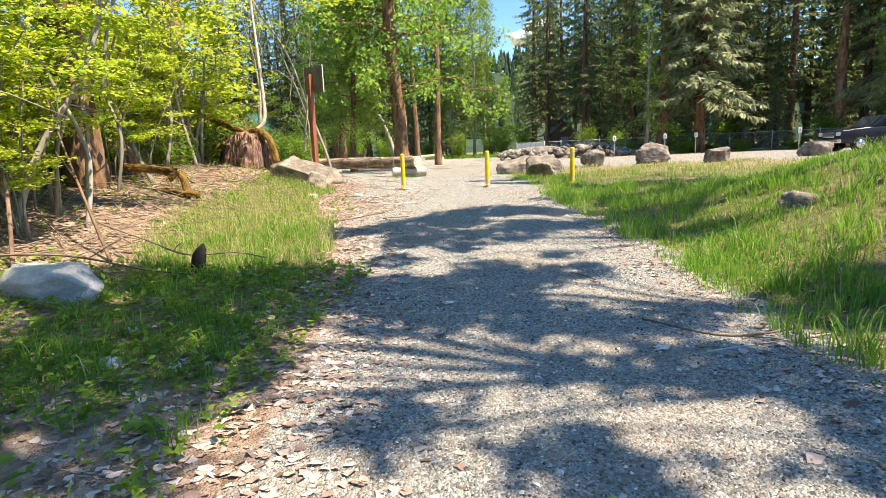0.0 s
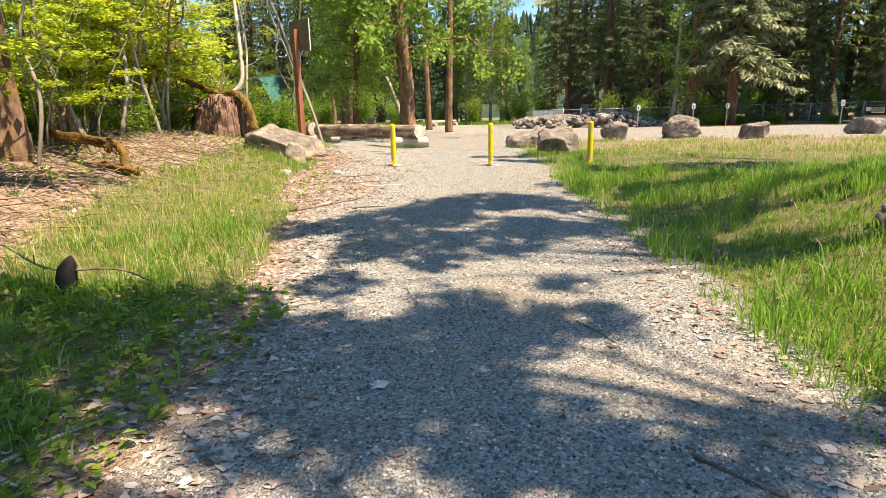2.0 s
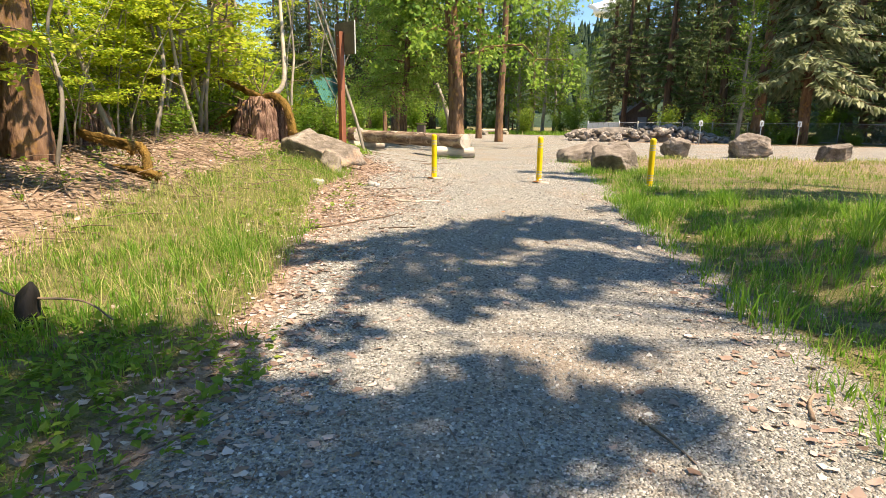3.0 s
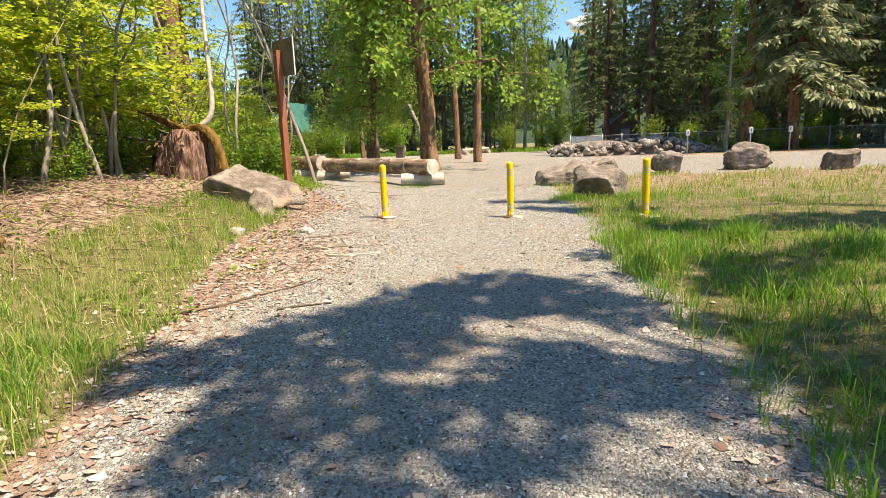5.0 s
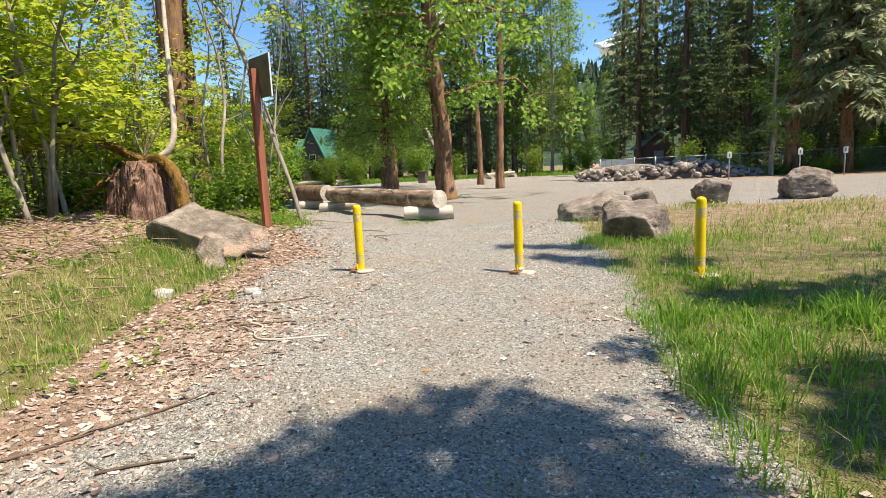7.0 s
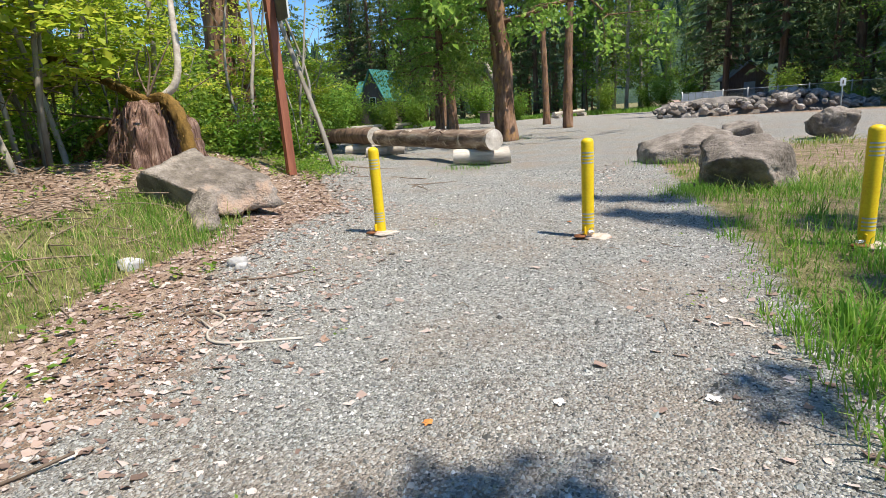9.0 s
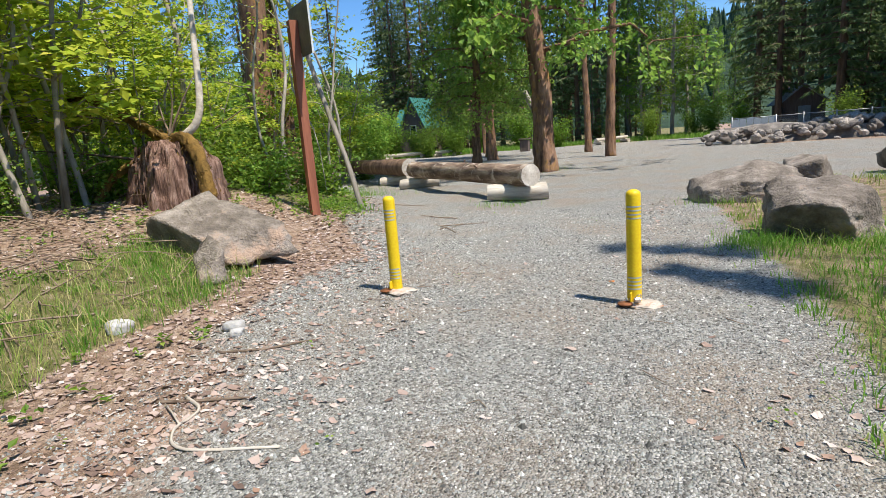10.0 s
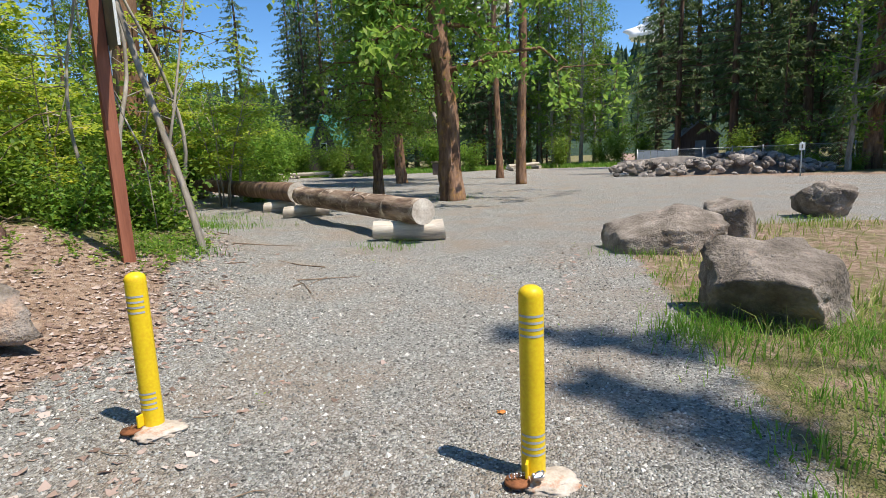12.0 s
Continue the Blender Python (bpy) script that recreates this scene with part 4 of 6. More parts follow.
low, tall = bush(400, 0.8, 0.9, 2300, 0.085), bush(401, 1.6, 3.0, 3600, 0.18)
spots = [(-8.6, 16.8), (-7.5, 13.6), (-9.2, 13.6), (-8.6, 18.6), (-10.6, 19), (-7.9, 10.9), (-9.0, 9.2), (-6.6, 6.0), (-5.6, 3.6), (-7.6, 3.4), (-10.8, 15), (-6.5, 17.9),
         (-9.6, 11.9), (-11.5, 8.3), (-13, 16), (-12.8, 31), (-15, 36), (-7.4, 7.6), (12.8, 44.5), (14.8, 44.0), (16, 45.5), (17.8, 46), (19.5, 44), (22.5, 43), (25.5, 41), (11.2, 46.5), (24, 40.5), (28.5, 38.8), (31, 37), (34, 35.5),
         (-8.1, 15.6), (-7.7, 17.2), (-5.9, 18.9), (-8.3, 12.4)]
for i, (x, y) in enumerate(spots):
    s = float(r.uniform(0.7, 1.2))
    if i == 0:
        stand(low, x, y, 0, s)
    else:
        copy_thing(low, place(x, y, i * 71, s))
spots = [(-22, 42), (-23, 59), (-25.5, 62), (-20.5, 60), (-28, 61), (-31, 63), (-36, 57), (-41, 60), (-33, 53), (-46, 55), (-38, 48), (-30, 48), (-43, 46), (-35, 41), (-50, 60), (-25, 47), (-28, 52), (-17.8, 40), (-31, 58), (-34, 50), (-28, 44), (-31, 36), (-26, 38), (-37, 60), (-40, 66), (-44, 58), (-34, 64), (-12, 66), (-17, 70), (-22, 71), (-27, 74), (-3.5, 68.5), (0.5, 70),
         (12, 52), (16, 51), (20, 49.5), (25, 43.5), (29, 40), (33, 37), (37, 34.5), (42, 32), (9.3, 53), (-16, 27), (-14.5, 24), (-18, 34), (-20, 30), (-24, 27), (-16, 20), (-18, 15), (-13, 7), (-15, 3), (-10.5, 1.5), (-20, 10), (-22, 20), (-26, 33), (-8, 74), (5.2, 82), (2.2, 86)]
for i, (x, y) in enumerate(spots):
    s = float(r.uniform(0.75, 1.3)) * (0.6 if x > 8 else 1.7 if x < -28 else 1.0)
    if i == 0:
        stand(tall, x, y, 0, s)
    else:
        copy_thing(tall, place(x, y, i * 71, s))


# ---- bollards ----
def bollard(x, y, label, lock):
    z0 = float(ground_z(x, y))
    ob = thing("bollard", label, "bollard", pose(x, y, z0), "row of three yellow bollards")
    bm = bmesh.new()
    prof = [(0.056, -0.1), (0.056, 0.865), (0.055, 0.885), (0.046, 0.9), (0.028, 0.912), (0.0, 0.917)]
    rings = [[bm.verts.new((rr * math.cos(a * math.tau / 28), rr * math.sin(a * math.tau / 28), zz)) for a in range(28)] for rr, zz in prof[:-1]]
    for p, q in zip(rings, rings[1:]):
        for k in range(28):
            bm.faces.new((p[k], p[(k + 1) % 28], q[(k + 1) % 28], q[k]))
    tip = bm.verts.new((0, 0, prof[-1][1]))
    for k in range(28):
        bm.faces.new((rings[-1][k], rings[-1][(k + 1) % 28], tip))
    part("tube", bm, M_yellow, ob, "yellow painted steel tube with domed cap", True)
    for zc in (0.69, 0.72, 0.75, 0.78, 0.13, 0.16, 0.19, 0.22):
        bm = bmesh.new()
        a0, n = -2.55, 16
        lo = [bm.verts.new((0.0572 * math.cos(a0 + i * 2.3 / n), 0.0572 * math.sin(a0 + i * 2.3 / n), zc)) for i in range(n + 1)]
        hi = [bm.verts.new((v.co.x, v.co.y, zc + 0.011)) for v in lo]
        for i in range(n):
            bm.faces.new((lo[i], lo[i + 1], hi[i + 1], hi[i]))
        part("reflective_band", bm, M_band, ob, "grey reflective stripe", True)
    V, F = rock_arrays((0.17, 0.13, 0.036), int(x * 10) + 90, 4, 14, 0.07)
    child("footing", mesh_of("footing", V + np.array([0.06, -0.03, 0.0]), F, M_concrete), ob, "broken concrete footing")
    bm = bmesh.new()
    bmesh.ops.create_cone(bm, cap_ends=True, segments=24, radius1=0.06, radius2=0.055, depth=0.012, matrix=Matrix.Translation((-0.06, -0.1, 0.03)))
    part("ground_plate", bm, M_rust, ob, "rusty iron cover plate", True)
    part("hasp", bm_box(0.012, 0.05, 0.07, (-0.02, -0.07, 0.075), 0.003), M_yellow, ob, "yellow locking tab")
    for i in range(4):
        ring = [Vector((-0.04 - 0.014 * i + 0.013 * math.cos(a), -0.09 - 0.009 * i + 0.006 * math.sin(a) * (i % 2), 0.062 + 0.01 * math.sin(a))) for a in np.linspace(0, math.tau, 9)]
        V, F = tube_arrays([tuple(v) for v in ring], 0.0028, 5)
        child("chain_link", mesh_of("chain_link", V, tris(F), M_steel), ob)
    if lock:
        body = part("padlock", bm_box(0.056, 0.026, 0.05, (0, 0, 0), 0.006), M_steel, ob, "silver padlock", m=pose(0.03, -0.1, 0.06, 40, 0, 25))
        arc = [(0.019 * math.cos(a), 0, 0.03 + 0.045 * max(0, math.sin(a)) ** 0.6) for a in np.linspace(math.pi, 0, 13)]
        V, F = tube_arrays(arc, 0.0042, 7)
        child("shackle", mesh_of("shackle", V, tris(F), M_chrome), body, "chromed shackle")
    return ob


bollard(-1.66, 14.19, "yellow steel bollard with grey bands in a concrete footing", False)
bollard(0.51, 14.19, "yellow steel bollard with a silver padlock at its foot", True)
bollard(2.60, 13.94, "yellow steel bollard standing in long grass", False)

# ---- sign post ----
x, y = -4.93, 17.28
sign = thing("sign_post", "red-brown timber post with the back of a weathered sign", "sign post", pose(x, y, float(ground_z(x, y)), 0, 0, -32))
part("post", bm_box(0.14, 0.14, 3.4, (0, 0, 1.4), 0.006), M_post, sign)
part("sign_plate", bm_box(0.84, 0.018, 0.8, (0.1, 0.085, 2.93), 0.004), M_plate, sign, "dull brown sign plate seen from behind")
for sx, sz, ax, az in ((0.012, 0.82, -0.33, 2.93), (0.012, 0.82, 0.53, 2.93)):
    part("edge_strip", bm_box(sx, 0.03, sz, (ax, 0.087, az), 0.002), M_edge, sign, "pale metal edge")
for zz in (2.68, 3.0):
    bm = bmesh.new()
    bmesh.ops.create_cone(bm, cap_ends=True, segments=10, radius1=0.014, radius2=0.011, depth=0.014, matrix=pose(0, -0.077, zz, 90))
    part("bolt", bm, M_steel, sign, smooth=False)
part("bracket", bm_box(0.04, 0.012, 0.34, (0.06, 0.076, 2.42), 0.002), M_steel, sign, "bent metal bracket")


# ---- logs ----
def log_arrays(length, r0, r1, seed, sides=26):
    xs = np.linspace(-length / 2, length / 2, 26)
    rg = np.random.default_rng(seed)
    P = np.stack([xs, np.cumsum(rg.normal(0, 0.006, 26)), np.cumsum(rg.normal(0, 0.005, 26))], 1)
    return tube_arrays(P, np.linspace(r0, r1, 26), sides, 0.018, seed, False), P


def log_rail(label, a, b, za, zb, r0, r1, seed, bark, supports=True, stubs=0):
    """A trunk laid on short crosswise logs, from a to b, with its axis at heights za and zb."""
    a, b = np.array([*a, za]), np.array([*b, zb])
    mid, d = (a + b) / 2, b - a
    ln = float(np.linalg.norm(d))
    turn, tilt = math.degrees(math.atan2(d[1], d[0])), -math.degrees(math.asin(d[2] / ln))
    ob = thing("log_rail", label, "log barrier", pose(*mid, 0, tilt, turn), "logs round the car park")
    (V, F), P = log_arrays(ln, r0, r1, seed)
    child("log", mesh_of("log", V, tris(F), bark), ob)
    for s, e in ((-1, r0), (1, r1)):
        bm = bmesh.new()
        vs = [Vector(v) for v in (V[:26] if s < 0 else V[-26:])]
        c = sum(vs, Vector()) / 26
        rings = [[bm.verts.new(c + (v - c) * k + Vector((s * 0.004 + s * 0.01 * (1 - k), 0, 0))) for v in vs] for k in (1.0, 0.7, 0.4)]
        for p, q in zip(rings, rings[1:]):
            for k in range(26):
                bm.faces.new((p[k], p[(k + 1) % 26], q[(k + 1) % 26], q[k]))
        bm.faces.new(rings[-1])
        part("sawn_end", bm, M_log_pale, ob, "pale sawn end")
    rg = np.random.default_rng(seed + 1)
    for i in range(stubs):
        k = rg.integers(3, 22)
        q, az = P[k], rg.uniform(0.3, 2.8)
        dv = np.array([rg.normal(0, 0.2), math.cos(az), math.sin(az)])
        V2, F2 = tube_arrays([q + dv * r0 * 0.8, q + dv * (r0 + 0.05), q + dv * (r0 + 0.12)], [0.035, 0.028, 0.016], 6, 0.1, i)
        child("branch_stub", mesh_of("branch_stub", V2, tris(F2), bark), ob)
    if supports:
        for f, rs, lab in ((0.0, 0.17, "pale bark-free support log"), (1.0, 0.17, "grey support log")):
            p = a + d * (0.08 if f == 0 else 0.93)
            g = float(ground_z(p[0], p[1]))
            rr = min(0.2, max(0.1, (p[2] - (r0 if f == 0 else r1) - g) / 2 + 0.05))
            (V2, F2), _ = log_arrays(1.25, rr * 0.95, rr * 0.82, seed + 5 + int(f), 16)
            m = pose(p[0], p[1], g + rr - 0.03, 0, 0, turn + 62)
            s = new("support_log", mesh_of("support_log", V2, tris(F2), M_log_pale))
            tagged(s, lab + " lying crosswise on gravel", "log", "support logs")
            s.matrix_world = m
            for sgn in (0, 1):
                bm = bmesh.new()
                vs = [bm.verts.new(v) for v in (V2[:16] if sgn == 0 else V2[-16:])]
                bm.faces.new(vs)
                part("sawn_end", bm, M_log_pale, s)
    return ob


log_rail("long weathered barked log with a pale sawn end", (-2.12, 20.65), (-7.35, 25.6), 0.6, 0.62, 0.225, 0.25, 11, M_log, True, 4)
log_rail("dark barked log lying in shade on supports", (-7.75, 26.1), (-18.4, 34.3), 0.66, 0.74, 0.29, 0.24, 12, M_bark, True, 5)
log_rail("grey weathered log in the far row", (-19.2, 35.1), (-27, 41), 0.62, 0.62, 0.22, 0.2, 13, M_log_pale, True, 2)
log_rail("thin silver log rail far across the lot", (-37.6, 55.4), (-33.4, 56.4), 0.66, 0.64, 0.17, 0.15, 14, M_log_pale)
log_rail("thin silver log rail far across the lot", (-32.8, 56.6), (-28.2, 57.9), 0.6, 0.52, 0.17, 0.15, 15, M_log_pale)
log_rail("thin silver log rail far across the lot", (-27.5, 58.1), (-23.3, 59.4), 0.5, 0.52, 0.17, 0.15, 16, M_log_pale)
log_rail("thin silver log rail far across the lot", (-22.6, 59.6), (-20.4, 60.3), 0.5, 0.5, 0.16, 0.15, 18, M_log_pale)
log_rail("thin silver log rail at the lot end", (-7.6, 62), (-5.6, 68), 0.5, 0.6, 0.17, 0.15, 17, M_log_pale)


# ---- upturned stump with mossy roots ----
def root_stump(x, y, high, wide, seed, label):
    r = np.random.default_rng(seed)
    g = float(ground_z(x, y))
    ob = thing("root_stump", label, "stump", pose(x, y, g))
    a = np.arange(44) * math.tau / 44
    zs = np.linspace(-0.15, high, 18)
    lob = 1 + 0.15 * np.sin(a * 5 + 1) + 0.1 * np.sin(a * 9 + 2) + r.normal(0, 0.085, 44)
    V = []
    for i, zz in enumerate(zs):
        f = max(0, zz) / high
        rad = wide * (1.12 - 0.1 * f - 0.55 * max(0, f - 0.55) ** 1.3 / 0.45 ** 1.3 * 0.8)
        rr = rad * (lob + r.normal(0, 0.014, 44)) * (1 + 0.12 * (1 - f) ** 2)
        V.append(np.stack([rr * np.cos(a) + 0.1 * f, rr * np.sin(a) * 0.8, zz + 0.05 * np.sin(a * 7 + i)], 1))
    V = np.concatenate(V)
    F = [(i * 44 + j, i * 44 + (j + 1) % 44, (i + 1) * 44 + (j + 1) % 44, (i + 1) * 44 + j) for i in range(17) for j in range(44)]
    V = np.vstack([V, [[0.1, 0, high + 0.05]]])
    F += [(17 * 44 + j, 17 * 44 + (j + 1) % 44, len(V) - 1, len(V) - 1) for j in range(44)]
    child("stump", mesh_of("stump", V, tris(np.array(F)), M_stump), ob)
    P, R = [], []
    for i in range(260):                                    # hanging bark strips and rootlets
        az, zz = r.uniform(0, math.tau), r.uniform(0.25, 1.0) * high
        rad = wide * (1.14 - 0.3 * zz / high)
        p = np.array([rad * math.cos(az), rad * 0.8 * math.sin(az), zz])
        ln = r.uniform(0.15, 0.5)
        P.append(tube_arrays([p, p + np.array([math.cos(az) * 0.05, math.sin(az) * 0.05, -ln * 0.5]), p + np.array([math.cos(az) * 0.06, math.sin(az) * 0.06, -ln]) + r.normal(0, 0.03, 3)], [0.018, 0.013, 0.004], 4, 0, i, False))
    V, F = joined(P)
    tagged(child("bark_fringe", mesh_of("bark_fringe", V, tris(F), M_stump), ob), kind="stuff")
    return ob, g


def mossy(parent, pts, r0, r1, seed, name="mossy_root", material=None):
    S = spline(pts, 26)
    V, F = tube_arrays(S, np.linspace(r0, r1, 26), 12, 0.2, seed)
    o = child(name, mesh_of(name, V, tris(F), material or M_moss), parent)
    r = np.random.default_rng(seed)
    n = 500
    k = r.integers(0, 26, n)
    P = S[k] + r.normal(0, 1, (n, 3)) * np.linspace(r0, r1, 26)[k][:, None] * 0.75
    D = r.normal(0, 0.6, (n, 3)) + np.array([0, 0, -1])
    V, F = leaf_arrays(P, D, r.normal(0, 1, (n, 3)), r.uniform(0.03, 0.08, n), 0.12, 0)
    tagged(child("moss", mesh_of("moss", V, F, M_moss, smooth=False), o), kind="stuff")


st, g = root_stump(-6.62, 16.02, 0.92, 0.62, 5, "upturned stump of stringy red-grey root wood with mossy roots")
mossy(st, [(0.0, 0, 0.95), (0.45, -0.1, 0.98), (0.78, -0.2, 0.78), (0.95, -0.25, 0.4), (1.0, -0.28, 0.05)], 0.07, 0.1, 1)
mossy(st, [(0.0, 0, 0.95), (-0.6, 0.1, 1.2), (-1.3, 0.1, 1.55), (-2.0, 0.15, 1.8), (-2.7, 0.2, 1.86)], 0.09, 0.05, 2)
mossy(st, [(-0.3, -0.2, 0.75), (-0.8, -0.4, 0.5), (-1.1, -0.6, 0.1), (-1.2, -0.7, -0.05)], 0.06, 0.05, 3)
tube("sapling_stem", spline([(-0.05, -0.05, 0.9), (0.35, 0.0, 1.0), (0.6, 0.15, 1.35), (0.55, 0.3, 2.4), (0.42, 0.5, 3.6), (0.25, 0.8, 5.2), (0.3, 1.0, 7.0)], 30), np.linspace(0.075, 0.02, 30), M_log_pale, st, "pale bare curved stem growing from the stump", 9, 0.04, 4)
for i, pts in enumerate((((0, 0, 0.95), (0.3, 0.1, 1.5), (0.55, 0.2, 1.9)), ((0, 0, 0.95), (0.1, 0.1, 1.5), (0.2, 0, 1.85)), ((0.1, 0, 0.95), (-0.15, 0.1, 1.3), (-0.2, 0.1, 1.6)), ((-0.3, -0.3, 0.7), (-1.0, -0.7, 0.85), (-1.9, -1.2, 1.0)))):
    tube("dead_root", spline(pts, 9), np.linspace(0.022, 0.006, 9), M_twig, st, "dry pale rootlet", 6, 0.1, i)
st2, _ = root_stump(-7.9, 11.7, 0.75, 0.5, 9, "dark broken stump half hidden in twigs")
mossy(st2, [(0.3, -0.3, 0.5), (0.9, -0.8, 0.2), (1.9, -1.4, 0.12), (2.5, -1.6, 0.05)], 0.06, 0.07, 6)
x, y = -5.5, 10.35
hook = thing("mossy_branch", "hooked mossy orange-brown branch on the leaf litter", "branch", pose(x, y, float(ground_z(x, y))))
mossy(hook, [(0.2, -0.1, -0.05), (0.12, 0, 0.25), (0.02, 0.05, 0.42), (-0.12, 0.05, 0.45), (-0.2, 0.05, 0.34)], 0.07, 0.055, 8, "limb")
mossy(hook, [(0.5, -0.2, 0.02), (-0.3, 0.05, 0.1), (-1.2, 0.2, 0.1), (-2.0, 0.3, 0.02)], 0.06, 0.05, 9, "limb")

# leaning bare stem behind the sign post
x, y = -4.68, 18.38
lean = thing("leaning_tree", "thin pale leaning tree with a crooked bare stem", "tree", pose(x, y, float(ground_z(x, y))))
tube("trunk", spline([(0, 0, -0.2), (-0.25, 0.02, 0.8), (-0.55, 0.05, 1.7), (-0.85, 0.08, 2.6), (-1.15, 0.1, 3.6), (-1.6, 0.2, 4.5), (-2.3, 0.3, 5.6), (-2.9, 0.4, 7.2), (-3.2, 0.5, 9.0)], 40), np.linspace(0.05, 0.022, 40), M_bark_grey, lean, "", 10, 0.09, 3)
P = [tube_arrays(spline(p, 9), np.linspace(0.025, 0.005, 9), 5, 0.05, i) for i, p in enumerate((((-1.4, 0.15, 4.2), (-0.9, 0, 5.0), (-0.2, -0.2, 5.5), (0.9, -0.5, 5.5)), ((-1.15, 0.1, 3.5), (-1.3, 0, 2.4), (-0.8, -0.1, 1.4), (-0.7, -0.1, 0.3)), ((-2.2, 0.3, 5.5), (-1.6, 0, 6.3), (-0.8, -0.3, 6.6)), ((-2.0, 0.25, 5.0), (-2.8, 0, 5.6), (-3.4, -0.2, 5.7))))]
V, F = joined(P)
twigwork("branchwork", mesh_of("branchwork", V, tris(F), M_bark_grey), lean)
r = np.random.default_rng(77)
A = np.array([(-0.2, -0.2, 5.5), (0.5, -0.4, 5.55), (0.9, -0.5, 5.5), (-0.8, -0.3, 6.6), (-3.2, -0.1, 5.7), (-1.2, -0.1, 6.4)])
P = A[r.integers(0, 6, 900)] + r.normal(0, 1, (900, 3)) * np.array([0.4, 0.4, 0.14])
V, F = leaf_arrays(P, r.normal(0, 1, (900, 3)) * np.array([1, 1, 0.2]), np.array([0, 0, 1.0]) + r.normal(0, 0.3, (900, 3)), r.uniform(0.07, 0.14, 900), 0.42, 0.08)
child("crown", mesh_of("crown", V, F, M_maple, smooth=False), lean)

x, y = -5.6, 36.0
snag = thing("snag", "pale broken leaning snag beside a leafy tree", "dead tree", pose(x, y, float(ground_z(x, y))))
tube("trunk", spline([(0, 0, -0.2), (-0.15, 0, 1.0), (-0.5, 0.05, 2.2), (-1.0, 0.1, 3.4)], 18), np.linspace(0.17, 0.1, 18), M_bark_grey, snag, "", 10, 0.12, 8)

# thin bare saplings between the trunks
r = np.random.default_rng(21)
for i, (x, y, h, rad) in enumerate(((-7.35, 13.0, 7, 0.05), (-7.1, 14.1, 8, 0.045), (-7.6, 15.2, 6, 0.05), (-6.9, 18.9, 6, 0.035), (-6.3, 19.6, 6.5, 0.035), (-5.9, 19.2, 5.0, 0.03), (-8.6, 10.4, 6, 0.05), (-5.7, 6.6, 5, 0.05), (-5.2, 5.7, 4.5, 0.045), (-8.9, 17.8, 7, 0.06), (-7.9, 20.2, 7, 0.05), (-5.1, 7.2, 5, 0.035), (-5.9, 8.3, 5.5, 0.04), (-6.5, 11.2, 6, 0.05), (-6.2, 9.5, 5, 0.035), (-7.9, 13.9, 6, 0.04), (-4.7, 5.2, 4, 0.03), (-8.2, 16.4, 6, 0.045))):
    o = thing("sapling", "thin bare grey sapling stem in the undergrowth", "sapling", pose(x, y, float(ground_z(x, y))), "thin saplings")
    k = r.normal(0, 0.25, (5, 2)).cumsum(0)
    tube("stem", spline([(0, 0, -0.15)] + [(k[j, 0], k[j, 1], h * (j + 1) / 5) for j in range(5)], 22), np.linspace(rad, rad * 0.3, 22), M_bark_grey, o, "", 8, 0.06, i)
    tw = []
    for j in range(7):
        z0 = r.uniform(0.25, 0.95) * h
        c = np.array([np.interp(z0, np.linspace(0, h, 6), [0, *k[:, 0]]), np.interp(z0, np.linspace(0, h, 6), [0, *k[:, 1]]), z0])
        d = r.normal(0, 0.5, 3) + np.array([0, 0, 0.35])
        tw.append(tube_arrays(np.stack([c, c + d * 0.5 + r.normal(0, 0.06, 3), c + d]), [0.012, 0.008, 0.003], 4, 0, j, False))
    V, F = joined(tw)
    twigwork("branchwork", mesh_of("branchwork", V, tris(F), M_bark_grey), o)


# ---- cabin, house, fence across the lot ----
def gable_house(name, label, x, y, wide, deep, eave, ridge, wall, roof, turn=0.0, over=0.4, z=None):
    """A gabled house; the gable end faces -y, before the turn."""
    z0 = float(ground_z(x, y)) if z is None else z
    ob = thing(name, label, "house", pose(x, y, z0, 0, 0, turn))
    for sy in (-deep / 2, deep / 2):
        bm = bmesh.new()
        prof = [(-wide / 2, -0.3), (wide / 2, -0.3), (wide / 2, eave), (0, ridge), (-wide / 2, eave)]
        f = bm.faces.new([bm.verts.new((px, sy, pz)) for px, pz in prof])
        ex = bmesh.ops.extrude_face_region(bm, geom=[f])
        bmesh.ops.translate(bm, vec=(0, -0.16 * (1 if sy > 0 else -1), 0), verts=[v for v in ex["geom"] if isinstance(v, bmesh.types.BMVert)])
        bmesh.ops.recalc_face_normals(bm, faces=bm.faces[:])
        part("gable_wall", bm, wall, ob)
    for sx in (-1, 1):
        part("side_wall", bm_box(0.16, deep - 0.33, eave + 0.3, (sx * (wide / 2 - 0.08), 0, eave / 2 - 0.15)), wall, ob)
        sl = math.atan2(ridge - eave, wide / 2)
        ln = wide / 2 / math.cos(sl) + over
        o = part("roof", bm_box(ln, deep + over * 2, 0.1, (0, 0, 0), 0.01), roof, ob, "metal roof slope",
                 m=pose(sx * (ln / 2 - 0.0) * math.cos(sl), 0, ridge + 0.09 - ln / 2 * math.sin(sl), 0, math.degrees(sl) * sx, 0))
        for k in range(int(deep / 0.5)):
            part("roof_rib", bm_box(ln - 0.05, 0.04, 0.03, (0, -deep / 2 + 0.25 + k * 0.5, 0.065)), roof, o)
    return ob


